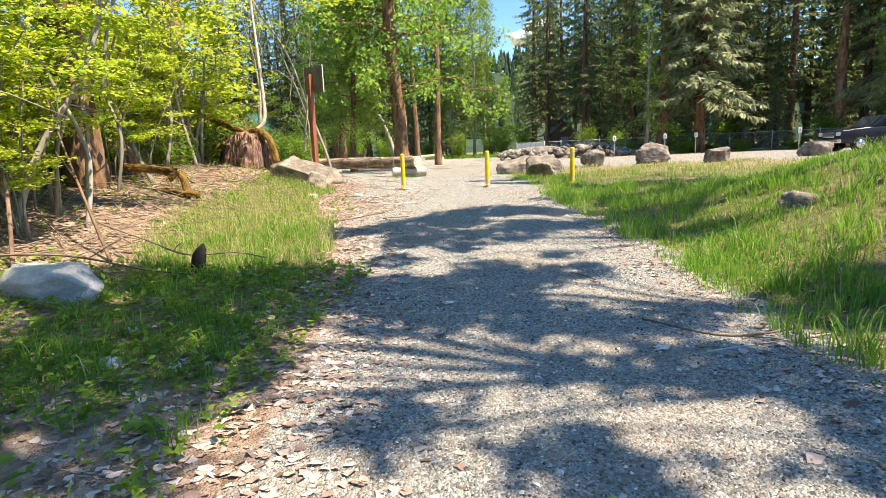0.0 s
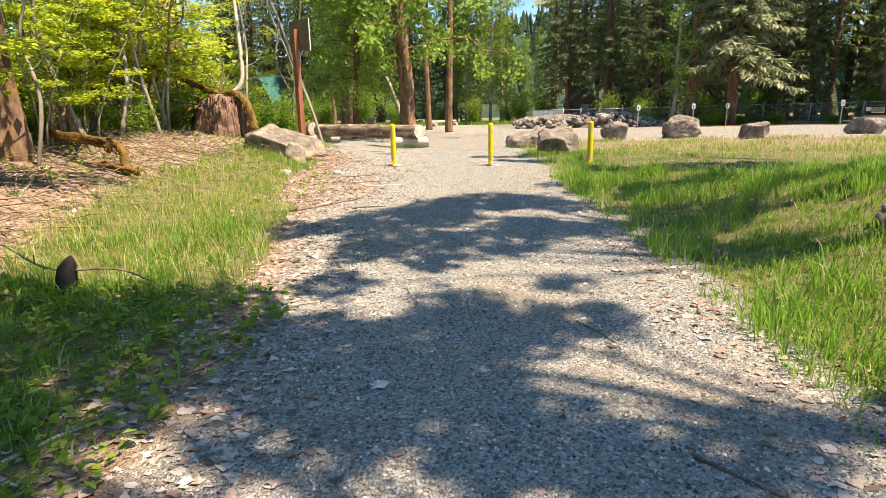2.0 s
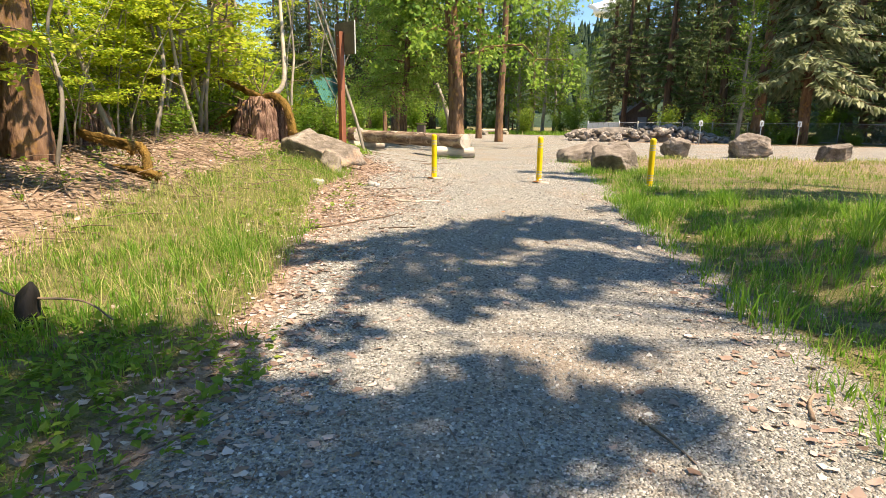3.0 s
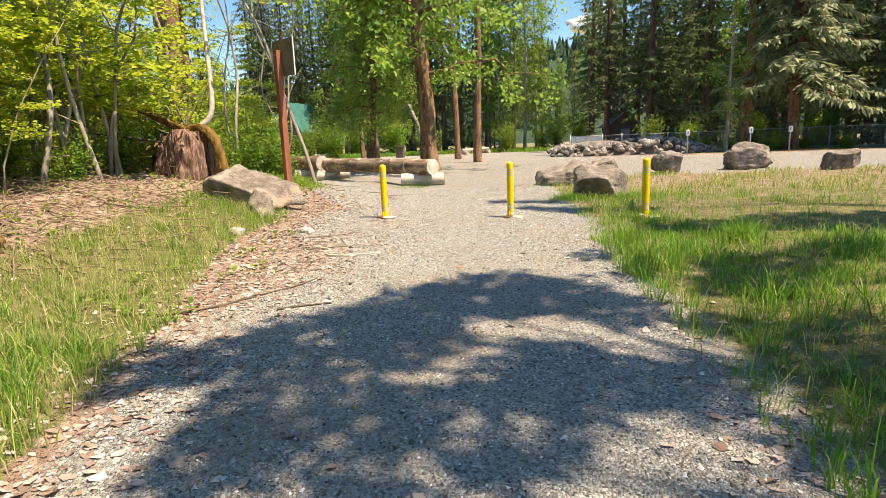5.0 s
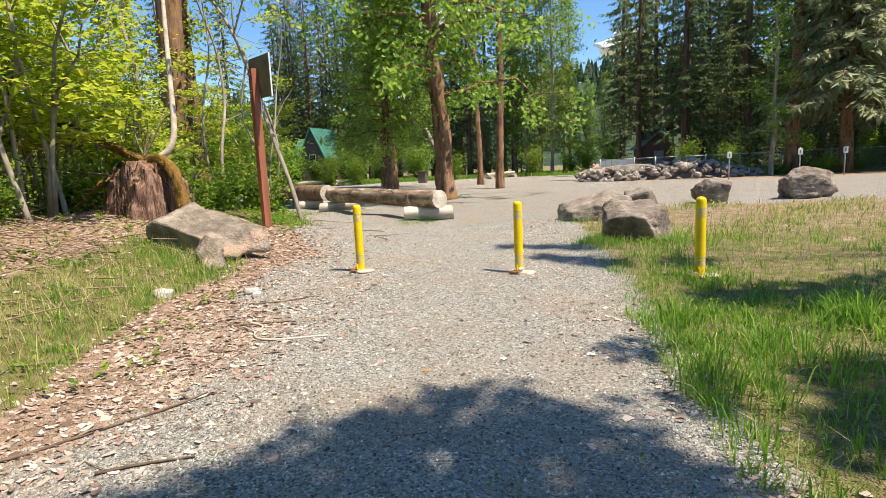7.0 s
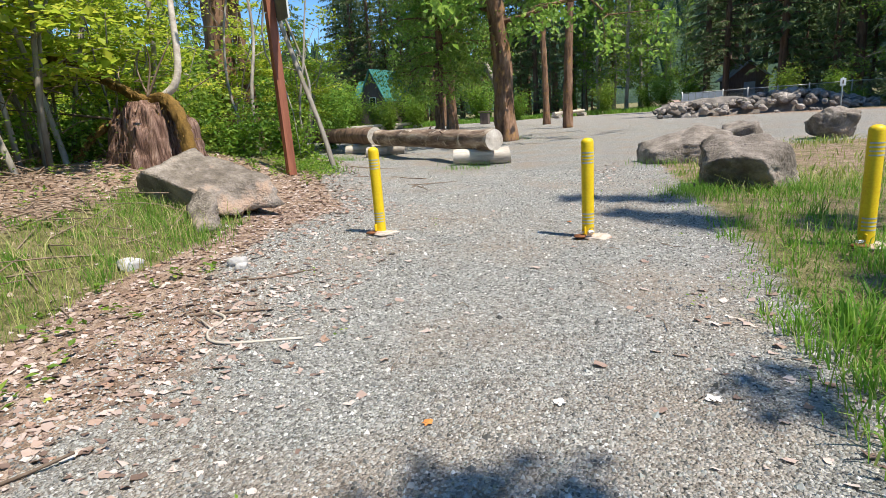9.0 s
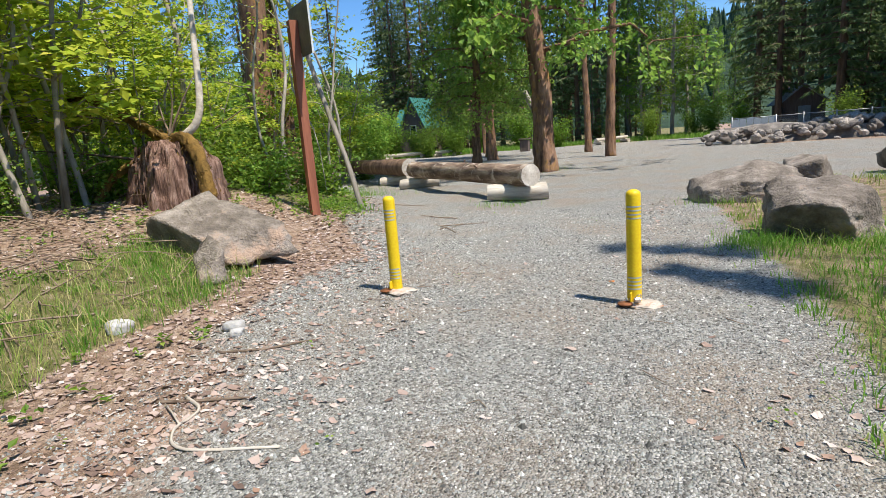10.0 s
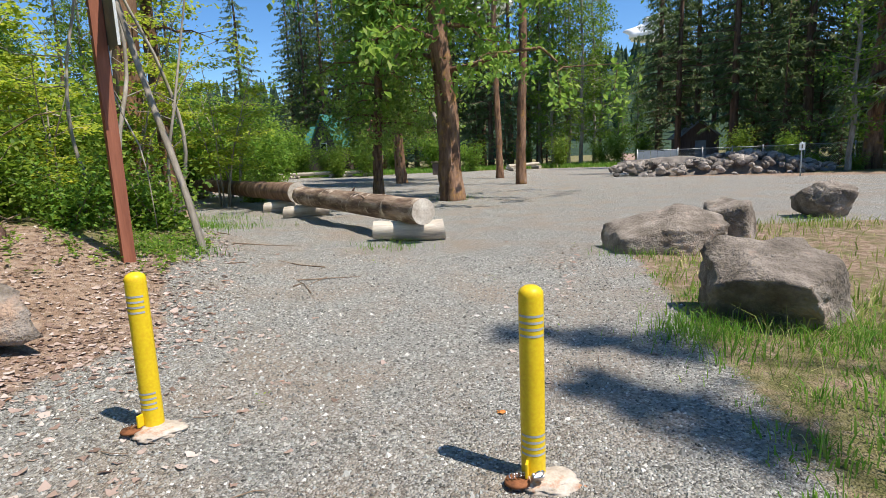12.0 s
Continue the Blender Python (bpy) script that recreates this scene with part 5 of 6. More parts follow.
cabin = gable_house("cabin", "small brown plank cabin with a grey metal roof", 9.0, 71, 3.2, 4.0, 2.5, 3.8, M_cabin, M_roof_grey, 6, 0.45)
d = part("door", bm_box(0.95, 0.06, 2.05, (0.1, -2.03, 1.02), 0.01), M_roof_grey, cabin, "grey-blue cabin door")
part("door_handle", bm_box(0.04, 0.05, 0.12, (0.5, -2.08, 1.0), 0.01), M_steel, d)
for k in range(9):
    part("plank", bm_box(0.34, 0.02, 2.4, (-1.57 + k * 0.39, -2.012, 1.2), 0.004), M_cabin, cabin)
part("vent_stack", bm_box(0.22, 0.22, 0.7, (0, 0.5, 4.0), 0.02), M_cabin, cabin, "short roof vent")

house = gable_house("house", "brown house with a bright green metal roof among trees", -31.0, 75, 3.6, 6.0, 3.2, 6.8, M_cabin, M_roof_green, -4, 0.35)
part("wing_wall", bm_box(2.2, 3.2, 4.0, (-2.9, 0.6, 1.7), 0.02), M_cabin, house)
part("wing_roof", bm_box(2.5, 2.9, 0.1, (0, 0, 0), 0.01), M_roof_green, house, "green metal roof of the wing", m=pose(-2.95, -0.1, 4.75, 48, 0, 0))
w = part("window", bm_box(0.9, 0.06, 1.2, (0, -3.03, 3.0), 0.01), M_white, house, "white-framed window")
part("pane", bm_box(0.74, 0.03, 1.04, (0, -3.07, 3.0), 0.004), M_glass, w)

fence = thing("fence", "wire mesh fence with pale panels at the edge of the woods", "fence", pose(0, 0, 0))
FX = [2.8, 5.2, 6.6, 8.2, 9.8, 11.8, 14.0, 16.5, 19.0, 21.5, 24.0, 26.5]
FY = [50.2, 50.0, 49.8, 49.5, 49.2, 48.6, 47.8, 46.8, 45.6, 44.2, 42.6, 41.0]
for i, (x, y) in enumerate(zip(FX, FY)):
    g = float(ground_z(x, y))
    V, F = tube_arrays([(x, y, g - 0.3), (x, y, g + 0.7), (x, y, g + 1.45)], 0.035, 8)
    child("fence_post", mesh_of("fence_post", V, tris(F), M_galv), fence)
    if i + 1 == len(FX):
        break
    a, b = np.array([x, y, g]), np.array([FX[i + 1], FY[i + 1], float(ground_z(FX[i + 1], FY[i + 1]))])
    for h in (0.1, 1.35):
        V, F = tube_arrays([a + (0, 0, h), (a + b) / 2 + (0, 0, h - 0.01), b + (0, 0, h)], 0.02, 6)
        child("rail", mesh_of("rail", V, tris(F), M_galv), fence)
    ln = float(np.linalg.norm(b - a))
    turn = math.degrees(math.atan2(b[1] - a[1], b[0] - a[0]))
    if i < 1:
        for k in range(6):
            c = a + (b - a) * (k + 0.5) / 6
            part("panel", bm_box(ln / 6 - 0.02, 0.03, 1.15 + 0.03 * (k % 3), (0, 0, 0.72), 0.004), M_white, fence, m=pose(*c, 0, 0, turn))
    else:
        P = []
        n = int(ln / 0.11)
        for k in range(-16, n):
            for s in (0, 1):
                u0, u1 = k * 0.11, k * 0.11 + 1.25
                h0, h1 = 0.1, 1.35
                if u0 < 0:
                    h0, u0 = h0 - u0, 0
                if u1 > ln:
                    h1, u1 = h1 - (u1 - ln), ln
                if h1 - h0 < 0.1 or u0 > ln:
                    continue
                if s:
                    u0, u1 = ln - u0, ln - u1
                e = (b - a) / ln
                P.append(tube_arrays([a + e * u0 + (0, 0, h0), a + e * (u0 + u1) / 2 + (0, 0, (h0 + h1) / 2), a + e * u1 + (0, 0, h1)], 0.004, 3, 0, 0, False))
        V, F = joined(P)
        child("wire_mesh", mesh_of("wire_mesh", V, tris(F), M_galv), fence)

for i, (x, y) in enumerate(((9.0, 39.6), (12.6, 40.4), (14.6, 40.2), (20.5, 38.5))):
    o = thing("parking_sign", "small white numbered sign on a thin metal post", "sign", pose(x, y, float(ground_z(x, y))), "small parking signs")
    V, F = tube_arrays([(0, 0, -0.3), (0, 0, 0.7), (0, 0, 1.5)], 0.03, 8)
    child("post", mesh_of("post", V, tris(F), M_galv), o)
    part("plate", bm_box(0.22, 0.02, 0.32, (0, -0.045, 1.3), 0.006), M_white, o, "white plate")
    part("numeral_bar", bm_box(0.05, 0.006, 0.16, (0, -0.06, 1.3)), M_plate, o, "dark numeral bar")

x, y = -13.2, 58.5
o = thing("litter_bin", "brown square park bin with a flat lid", "bin", pose(x, y, float(ground_z(x, y))))
part("body", bm_box(0.75, 0.7, 1.0, (0, 0, 0.5), 0.03), M_cabin, o)
part("lid", bm_box(0.95, 0.9, 0.1, (0, 0, 1.1), 0.02), M_plate, o, "flat dark lid")

# heap of broken stone
heap = thing("rock_pile", "long low heap of broken grey and tan rock", "rock pile", pose(0, 0, 0))
V, F = rock_arrays((1, 1, 1), 500, 4, 18, 0.06)
V = V * np.array([5.2, 1.9, 0.95])
child("core", mesh_of("core", V + np.array([6.5, 45.2, 0.05]), F, M_rock_dark), heap, "dark rubble")
shapes = [mesh_of("rock", *rock_arrays((0.3, 0.23, 0.18), 510 + i, 2, 8, 0.012), M_rock_dark, smooth=False) for i in range(6)]
r = np.random.default_rng(31)
for i in range(299):
    u, v = r.uniform(-1, 1), r.uniform(-1, 1)
    if u * u + v * v * 0.8 > 1.05:
        continue
    h = max(0.0, 1 - u * u * 0.9 - v * v) ** 0.5 * (0.85 + 0.2 * math.sin(u * 5))
    o = child("rock", shapes[i % 6], heap)
    o.matrix_basis = pose(6.5 + u * 5.5, 45.0 + v * 2.2, 0.08 + h * 1.0, *r.uniform(-40, 40, 2), r.uniform(0, 360)) @ Matrix.Scale(float(r.uniform(0.45, 1.1)), 4)

# ---- parked pickup beyond the bank ----
x, y = 21.0, 31.4
car = thing("pickup_truck", "dark blue-black pickup truck parked on the gravel", "car", pose(x, y, float(ground_z(x, y)), 0, 0, 183))


def prism(profile, half, material, name, label="", bevel=0.05):
    """A body from its side view, with rounded edges; x ahead."""
    bm = bmesh.new()
    f = bm.faces.new([bm.verts.new((px, -half, pz)) for px, pz in profile])
    ex = bmesh.ops.extrude_face_region(bm, geom=[f])
    bmesh.ops.translate(bm, vec=(0, 2 * half, 0), verts=[v for v in ex["geom"] if isinstance(v, bmesh.types.BMVert)])
    bmesh.ops.recalc_face_normals(bm, faces=bm.faces[:])
    bmesh.ops.bevel(bm, geom=bm.edges[:], offset=bevel, segments=3, affect="EDGES", profile=0.6)
    return part(name, bm, material, car, label, True)


prism([(2.7, 0.45), (2.75, 0.7), (2.7, 1.08), (1.3, 1.2), (-2.7, 1.2), (-2.75, 0.5), (-1.9, 0.42), (1.9, 0.42)], 0.92, M_car, "body")
prism([(1.25, 1.18), (0.55, 1.75), (-0.7, 1.78), (-1.0, 1.18)], 0.8, M_car, "cab", "", 0.06)
for s in (-1, 1):
    prism_w = bm_box(1.25, 0.02, 0.4, (-0.05, s * 0.81, 1.45), 0.01)
    part("side_window", prism_w, M_glass, car, "dark side window")
    part("headlight", bm_box(0.08, 0.34, 0.2, (2.72, s * 0.7, 0.92), 0.03), M_lens, car, "clear headlight")
part("windscreen", bm_box(0.86, 1.4, 0.02, (0, 0, 0), 0.008), M_glass, car, "dark windscreen", m=pose(0.93, 0, 1.49, 0, 39, 0))
part("grille", bm_box(0.06, 0.9, 0.28, (2.75, 0, 0.88), 0.02), M_chrome, car, "chrome grille")
part("bumper", bm_box(0.2, 1.84, 0.2, (2.78, 0, 0.56), 0.05), M_chrome, car, "chrome front bumper")
for wx in (1.75, -1.75):
    for s in (-1, 1):
        bm = bmesh.new()
        bmesh.ops.create_cone(bm, cap_ends=True, segments=28, radius1=0.38, radius2=0.38, depth=0.25, matrix=pose(wx, s * 0.82, 0.38, 90))
        bmesh.ops.bevel(bm, geom=bm.edges[:], offset=0.03, segments=2, affect="EDGES")
        wh = part("wheel", bm, M_tyre, car, "black tyre", True)
        bm = bmesh.new()
        bmesh.ops.create_cone(bm, cap_ends=True, segments=20, radius1=0.22, radius2=0.19, depth=0.06, matrix=pose(wx, s * 0.94, 0.38, 90 * s))
        part("rim", bm, M_chrome, wh, "metal rim", True)

# ---- distance: wooded slopes and a summer cloud ----
def slope(name, label, cx, cy, rx, ry, high, seed, trees):
    r = np.random.default_rng(seed)
    n = 40
    U, W = np.meshgrid(np.linspace(-1, 1, n), np.linspace(-1, 1, n))
    H = high * np.exp(-(U * 1.6) ** 2 - (W * 1.6) ** 2) * (1 + 0.15 * np.sin(U * 9) * np.cos(W * 7)) - 6
    V = np.stack([cx + U * rx, cy + W * ry, H], -1).reshape(-1, 3)
    ii = (np.arange(n - 1)[:, None] * n + np.arange(n - 1)[None]).ravel()
    pieces = [(V, tris(np.stack([ii, ii + 1, ii + n + 1, ii + n], 1)))]
    q = r.uniform(-0.8, 0.8, (trees, 2))
    hz = high * np.exp(-(q[:, 0] * 1.6) ** 2 - (q[:, 1] * 1.6) ** 2) - 8
    a = np.arange(6) * math.tau / 6
    for (u, w_), z0 in zip(q, hz):
        s, t = r.uniform(3.0, 5.0), r.uniform(15, 27)
        c = np.array([cx + u * rx, cy + w_ * ry, z0])
        ring = np.stack([np.cos(a) * s, np.sin(a) * s, np.full(6, 3.0)], 1) + c + r.normal(0, 0.6, (6, 3))
        V = np.vstack([ring, c + (0, 0, t)])
        pieces.append((V, np.array([(j, (j + 1) % 6, 6) for j in range(6)])))
    V, F = joined(pieces)
    tagged(new(name, mesh_of(name, V, F, M_hill, smooth=False)), label, "hill", kind="stuff")


slope("far_woods", "dark forested slope far behind the lot", 60, 560, 420, 300, 84, 1, 1500)
slope("far_woods", "dark forested rise beyond the left-hand woods", -260, 330, 300, 200, 40, 2, 900)
slope("far_woods", "dark forested rise beyond the right-hand woods", 220, 260, 200, 170, 26, 3, 700)
slope("far_woods", "dark woods behind the start of the track", 0, -160, 260, 110, 20, 4, 500)
slope("far_woods", "dark woods far to the side of the track", -170, 60, 110, 200, 18, 5, 500)

for i, (cx, cz, s) in enumerate(((116, 312, 46), (-330, 400, 60))):
    o = thing("backdrop_cloud", "white summer cloud above the wooded skyline", "cloud", pose(cx, 1650, cz), kind="structure")
    r = np.random.default_rng(600 + i)
    for k in range(7):
        V, F = rock_arrays((s * r.uniform(0.5, 1.0), s * 0.6, s * r.uniform(0.35, 0.6)), 610 + k + i * 10, 3, 8, 0.12)
        child("puff", mesh_of("puff", V + np.array([r.uniform(-1.1, 1.1) * s, 0, r.uniform(-0.35, 0.4) * s]), F, M_cloud), o)


# ---- small cover: gravel, leaves, grass, sticks ----
def scatter(n, x0, x1, y0, y1, seed, near=0.0):
    """n places, thicker towards small y by near."""
    r = np.random.default_rng(seed)
    f = r.uniform(0, 1, n) ** (1 + near)
    return r, r.uniform(x0, x1, n), y0 + (y1 - y0) * f


r, X, Y = scatter(145000, -3.4, 3.2, 1.0, 19.5, 40, 0.15)
keep = r.uniform(-0.1, 0.5, len(X)) < gravel_in(X, Y)
X, Y = X[keep], Y[keep]
n = len(X)
S = r.uniform(0.0045, 0.0125, n) * np.where(r.uniform(0, 1, n) < 0.03, 1.7, 1)
shape = np.array([(1, 0, 0), (0, 1, 0), (-1, 0, 0), (0, -1, 0), (0, 0, 0.9)], float)
az = r.uniform(0, math.tau, n)
base = shape[None] * r.uniform(0.6, 1.4, (n, 5, 1)) * S[:, None, None]
V = np.stack([base[..., 0] * np.cos(az)[:, None] - base[..., 1] * np.sin(az)[:, None], base[..., 0] * np.sin(az)[:, None] + base[..., 1] * np.cos(az)[:, None], base[..., 2]], -1)
V[:, 4, :2] += r.normal(0, 0.3, (n, 2)) * S[:, None]
V += np.stack([X, Y, ground_z(X, Y) - 0.0005], -1)[:, None]
b = np.arange(n)[:, None] * 5
F = np.concatenate([b + np.array([[i, (i + 1) % 4, 4]]) for i in range(4)])
tagged(new("gravel_chips", mesh_of("gravel_chips", V.reshape(-1, 3), F, M_chip, smooth=False)), "loose grey crushed gravel chips on the track", "gravel", kind="stuff")

# dry leaves, thick along the edges of the track
r, X, Y = scatter(210000, -9.0, 4.2, 1.2, 21.0, 41, 0.1)
g = gravel_in(X, Y)
left = X < 0.5
dens = np.where(left, np.exp(-((g + 0.25) / 0.8) ** 2), np.exp(-((g - 0.05) / 0.5) ** 2) * np.where(Y < 8, 0.6, 0.25) * step(14.5, 11, Y))
dens = np.maximum(dens, 0.55 * step(-3.6, -5.2, X) * step(18.5, 16.5, Y))
dens = np.maximum(dens, 0.9 * np.exp(-((X + 2.0) / 0.9) ** 2 - ((Y - 11.0) / 2.3) ** 2))
dens = np.maximum(dens, 0.35 * step(4.6, 2.6, Y) * left * (g < 0.3))
dens = dens * (1 - 0.75 * turf_in(X, Y)) + 0.0025 * (g > 0)
keep = r.uniform(0, 1, len(X)) < dens * 0.5
X, Y = X[keep], Y[keep]
n = len(X)
P = np.stack([X, Y, ground_z(X, Y) + r.uniform(0.001, 0.007, n)], -1)
rim = 7                                                    # ragged, curled outlines
az = np.arange(rim)[None] * math.tau / rim + r.normal(0, 0.22, (n, rim)) + r.uniform(0, math.tau, (n, 1))
rad = r.uniform(0.016, 0.056, (n, 1)) * r.uniform(0.35, 1.0, (n, rim))
tilt = r.normal(0, 0.15, (n, 2))
ex, ey = rad * np.cos(az), rad * np.sin(az) * r.uniform(0.5, 1.0, (n, 1))
ez = ex * tilt[:, :1] + ey * tilt[:, 1:] + rad * r.normal(0.08, 0.15, (n, rim))
V = np.concatenate([np.stack([ex, ey, ez], -1), np.zeros((n, 1, 3))], 1) + P[:, None]
V[..., 2] = np.maximum(V[..., 2], (P[:, 2] - 0.004)[:, None])
b = np.arange(n)[:, None] * (rim + 1)
F = np.concatenate([b + np.array([[i, (i + 1) % rim, rim]]) for i in range(rim)])
V = V.reshape(-1, 3)
tagged(new("leaf_litter", mesh_of("leaf_litter", V, F, M_litter, smooth=False)), "dry curled brown fallen leaves along the track", "leaves", kind="stuff")


def blades(name, label, X, Y, H, material, seed, width=0.006):
    """Bent, tapering grass blades of two pieces."""
    r = np.random.default_rng(seed)
    n = len(X)
    az, az2 = r.uniform(0, math.tau, n), r.uniform(0, math.tau, n)
    sd = np.stack([np.cos(az), np.sin(az), np.zeros(n)], -1) * (width * r.uniform(0.6, 1.4, n))[:, None]
    bend = np.stack([np.cos(az2), np.sin(az2), np.zeros(n)], -1) * (H * r.uniform(0.15, 1.0, n))[:, None]
    B = np.stack([X, Y, ground_z(X, Y) - 0.01], -1)
    up = np.array([0, 0, 1.0])
    mid = B + bend * 0.3 + up * (H * 0.6)[:, None]
    tip = B + bend + up * (H * r.uniform(0.75, 1.0, n))[:, None]
    V = np.stack([B - sd, B + sd, mid + sd * 0.75, mid - sd * 0.75, tip], 1).reshape(-1, 3)
    b = np.arange(n)[:, None] * 5
    F = np.concatenate([b + np.array([[0, 1, 2]]), b + np.array([[0, 2, 3]]), b + np.array([[3, 2, 4]])])
    tagged(new(name, mesh_of(name, V, F, material, smooth=False)), label, "grass", kind="stuff")


def patchy(X, Y, k=1.3, seed=3.0):
    v = np.sin(X * k + seed) * np.cos(Y * k * 0.8 - seed) + 0.7 * np.sin(X * k * 2.3 - Y * k * 1.7 + seed) + 0.5 * np.sin(X * 4.7 + Y * 3.9)
    return step(-0.3, 1.1, v)


def tufts(name, label, X, Y, H, per, material, seed, width=0.004, spread=0.05):
    """Clumps of curved blades that lean out from the clump's middle; H is each clump's height."""
    r = np.random.default_rng(seed)
    m = len(X) * per
    ox, oy = r.normal(0, spread, m), r.normal(0, spread, m)
    X, Y, H = np.repeat(X, per) + ox, np.repeat(Y, per) + oy, np.repeat(H, per) * r.uniform(0.35, 1.1, m)
    keep = gravel_in(X, Y) < 0.3
    X, Y, H, ox, oy = X[keep], Y[keep], H[keep], ox[keep], oy[keep]
    m = len(X)
    out = np.arctan2(oy, ox) + r.normal(0, 0.7, m)
    side = np.arctan2(oy, ox) + r.normal(1.57, 0.8, m)
    lean = H * (0.12 + 0.75 * r.uniform(0, 1, m) ** 1.6)
    B = np.stack([X, Y, ground_z(X, Y) - 0.01], -1)
    D = np.stack([np.cos(out), np.sin(out), np.zeros(m)], -1) * lean[:, None]
    S = np.stack([np.cos(side), np.sin(side), np.zeros(m)], -1) * (width * r.uniform(0.6, 1.5, m))[:, None]
    up = np.array([0, 0, 1.0]) * (H * r.uniform(0.8, 1.0, m))[:, None]
    m1, m2, tip = B + D * 0.12 + up * 0.42, B + D * 0.45 + up * 0.8, B + D + up * 0.96
    V = np.stack([B - S, B + S, m1 - S, m1 + S, m2 - S * 0.7, m2 + S * 0.7, tip], 1).reshape(-1, 3)
    b = np.arange(m)[:, None] * 7
    F = np.concatenate([b + np.array([t]) for t in ((0, 1, 3), (0, 3, 2), (2, 3, 5), (2, 5, 4), (4, 5, 6))])
    tagged(new(name, mesh_of(name, V, F, material, smooth=False)), label, "grass", kind="stuff")


# left verge
r, X, Y = scatter(3300, -5.4, -0.6, 2.0, 14.8, 42)
tall_in = np.exp(-((X + 2.1) / 0.9) ** 2 - ((Y - 7.6) / 2.4) ** 2)
keep = r.uniform(0, 1, len(X)) < turf_in(X, Y) * (0.3 + 0.7 * patchy(X, Y)) * np.where(Y > 9, 0.4, 1)
X, Y, T = X[keep], Y[keep], tall_in[keep]
tufts("verge_grass", "long green grass in clumps on the verge of the track", X, Y, (r.uniform(0.08, 0.22, len(X)) + 0.26 * T * r.uniform(0.4, 1, len(X))) * (0.6 + 0.5 * patchy(X, Y, 2.3, 4.0)), 24, M_grass, 1, 0.0038, 0.06)
# right bank and island
r, X, Y = scatter(9500, 1.3, 9.5, 2.4, 18.6, 43)
edge = np.interp(Y, RIGHT_Y, RIGHT_X)
d = turf_in(X, Y) * (0.42 + 0.58 * patchy(X, Y, 1.1, 5.0)) * np.where(Y > 13.0, np.exp(-np.maximum(0, X - edge - 0.6) / 0.9) * 0.6 + 0.16, 1.0)
keep = r.uniform(0, 1, len(X)) < d
X, Y = X[keep], Y[keep]
tufts("bank_grass", "tall green grass in clumps on the bank beside the track", X, Y, r.uniform(0.1, 0.34, len(X)) * (0.5 + 0.7 * patchy(X, Y, 1.9, 1.0)) * np.where(Y > 12.6, 0.6, 1.0), 20, M_grass, 2, 0.0042, 0.07)
# short thin grass between the clumps
r, X, Y = scatter(60000, -5.4, 9.0, 2.2, 18.4, 49)
keep = r.uniform(0, 1, len(X)) < turf_in(X, Y) * 0.6
X, Y = X[keep], Y[keep]
blades("short_grass", "short sparse green grass between taller clumps", X, Y, r.uniform(0.03, 0.12, len(X)), M_grass, 8, 0.0035)
r, X, Y = scatter(30000, 1.4, 17, 16.5, 25.0, 44)
d = turf_in(X, Y) * (0.15 + 1.2 * patchy(X, Y, 0.9, 2.0))
keep = r.uniform(0, 1, len(X)) < d
X, Y = X[keep], Y[keep]
blades("dry_grass", "thin yellowing grass between the boulders", X, Y, r.uniform(0.06, 0.22, len(X)), M_grass_dry, 3, 0.008)
r, X, Y = scatter(15000, -5.0, -1.3, 6.0, 14.5, 45)
keep = (r.uniform(0, 1, len(X)) < 0.6) & (turf_in(X, Y) > 0.2)
X, Y = X[keep], Y[keep]
blades("seeding_grass", "yellow seeding grass stems on the sunny verge", X, Y, r.uniform(0.1, 0.34, len(X)), M_grass_dry, 4, 0.003)
r, X, Y = scatter(30000, 1.8, 9.5, 4.0, 18.0, 48)
keep = (r.uniform(0, 1, len(X)) < 0.3 * (1 - 0.7 * patchy(X, Y, 1.1, 5.0))) & (turf_in(X, Y) > 0.3)
X, Y = X[keep], Y[keep]
blades("straw_grass", "yellow straw grass among the green bank grass", X, Y, r.uniform(0.06, 0.3, len(X)), M_grass_dry, 7, 0.003)
# tufts round rocks and posts
XS, YS = [], []
r = np.random.default_rng(46)
for cx, cy, rad, k in ((-4.3, 14.0, 0.5, 700), (-3.7, 13.6, 0.35, 500), (-5.3, 14.4, 0.4, 300), (1.6, 16.3, 0.4, 700), (2.6, 16.2, 0.45, 600), (1.3, 19.7, 0.45, 250), (2.6, 13.8, 0.45, 700), (-4.75, 18.2, 0.4, 200), (-5.1, 17.9, 0.4, 300), (-2.6, 20.2, 0.5, 160), (-4.2, 30.4, 0.7, 260), (-7.5, 21.5, 1.2, 900), (-6.7, 20.2, 0.8, 700), (-9.6, 24.6, 1.2, 700), (4.4, 23.4, 0.5, 160)):
    XS.append(r.normal(cx, rad * 0.6, k))
    YS.append(r.normal(cy, rad * 0.6, k))
X, Y = np.concatenate(XS), np.concatenate(YS)
blades("tufted_grass", "green tufts of grass round stones and logs", X, Y, r.uniform(0.04, 0.2, len(X)), M_grass, 5, 0.004)
# far meadow strip behind the lot
r, X, Y = scatter(30000, -48, 2, 56, 78, 47)
keep = (turf_in(X, Y) > 0.3)
X, Y = X[keep], Y[keep]
blades("meadow_grass", "bright green meadow strip behind the car park", X, Y, r.uniform(0.2, 0.6, len(X)), M_grass, 6, 0.03)

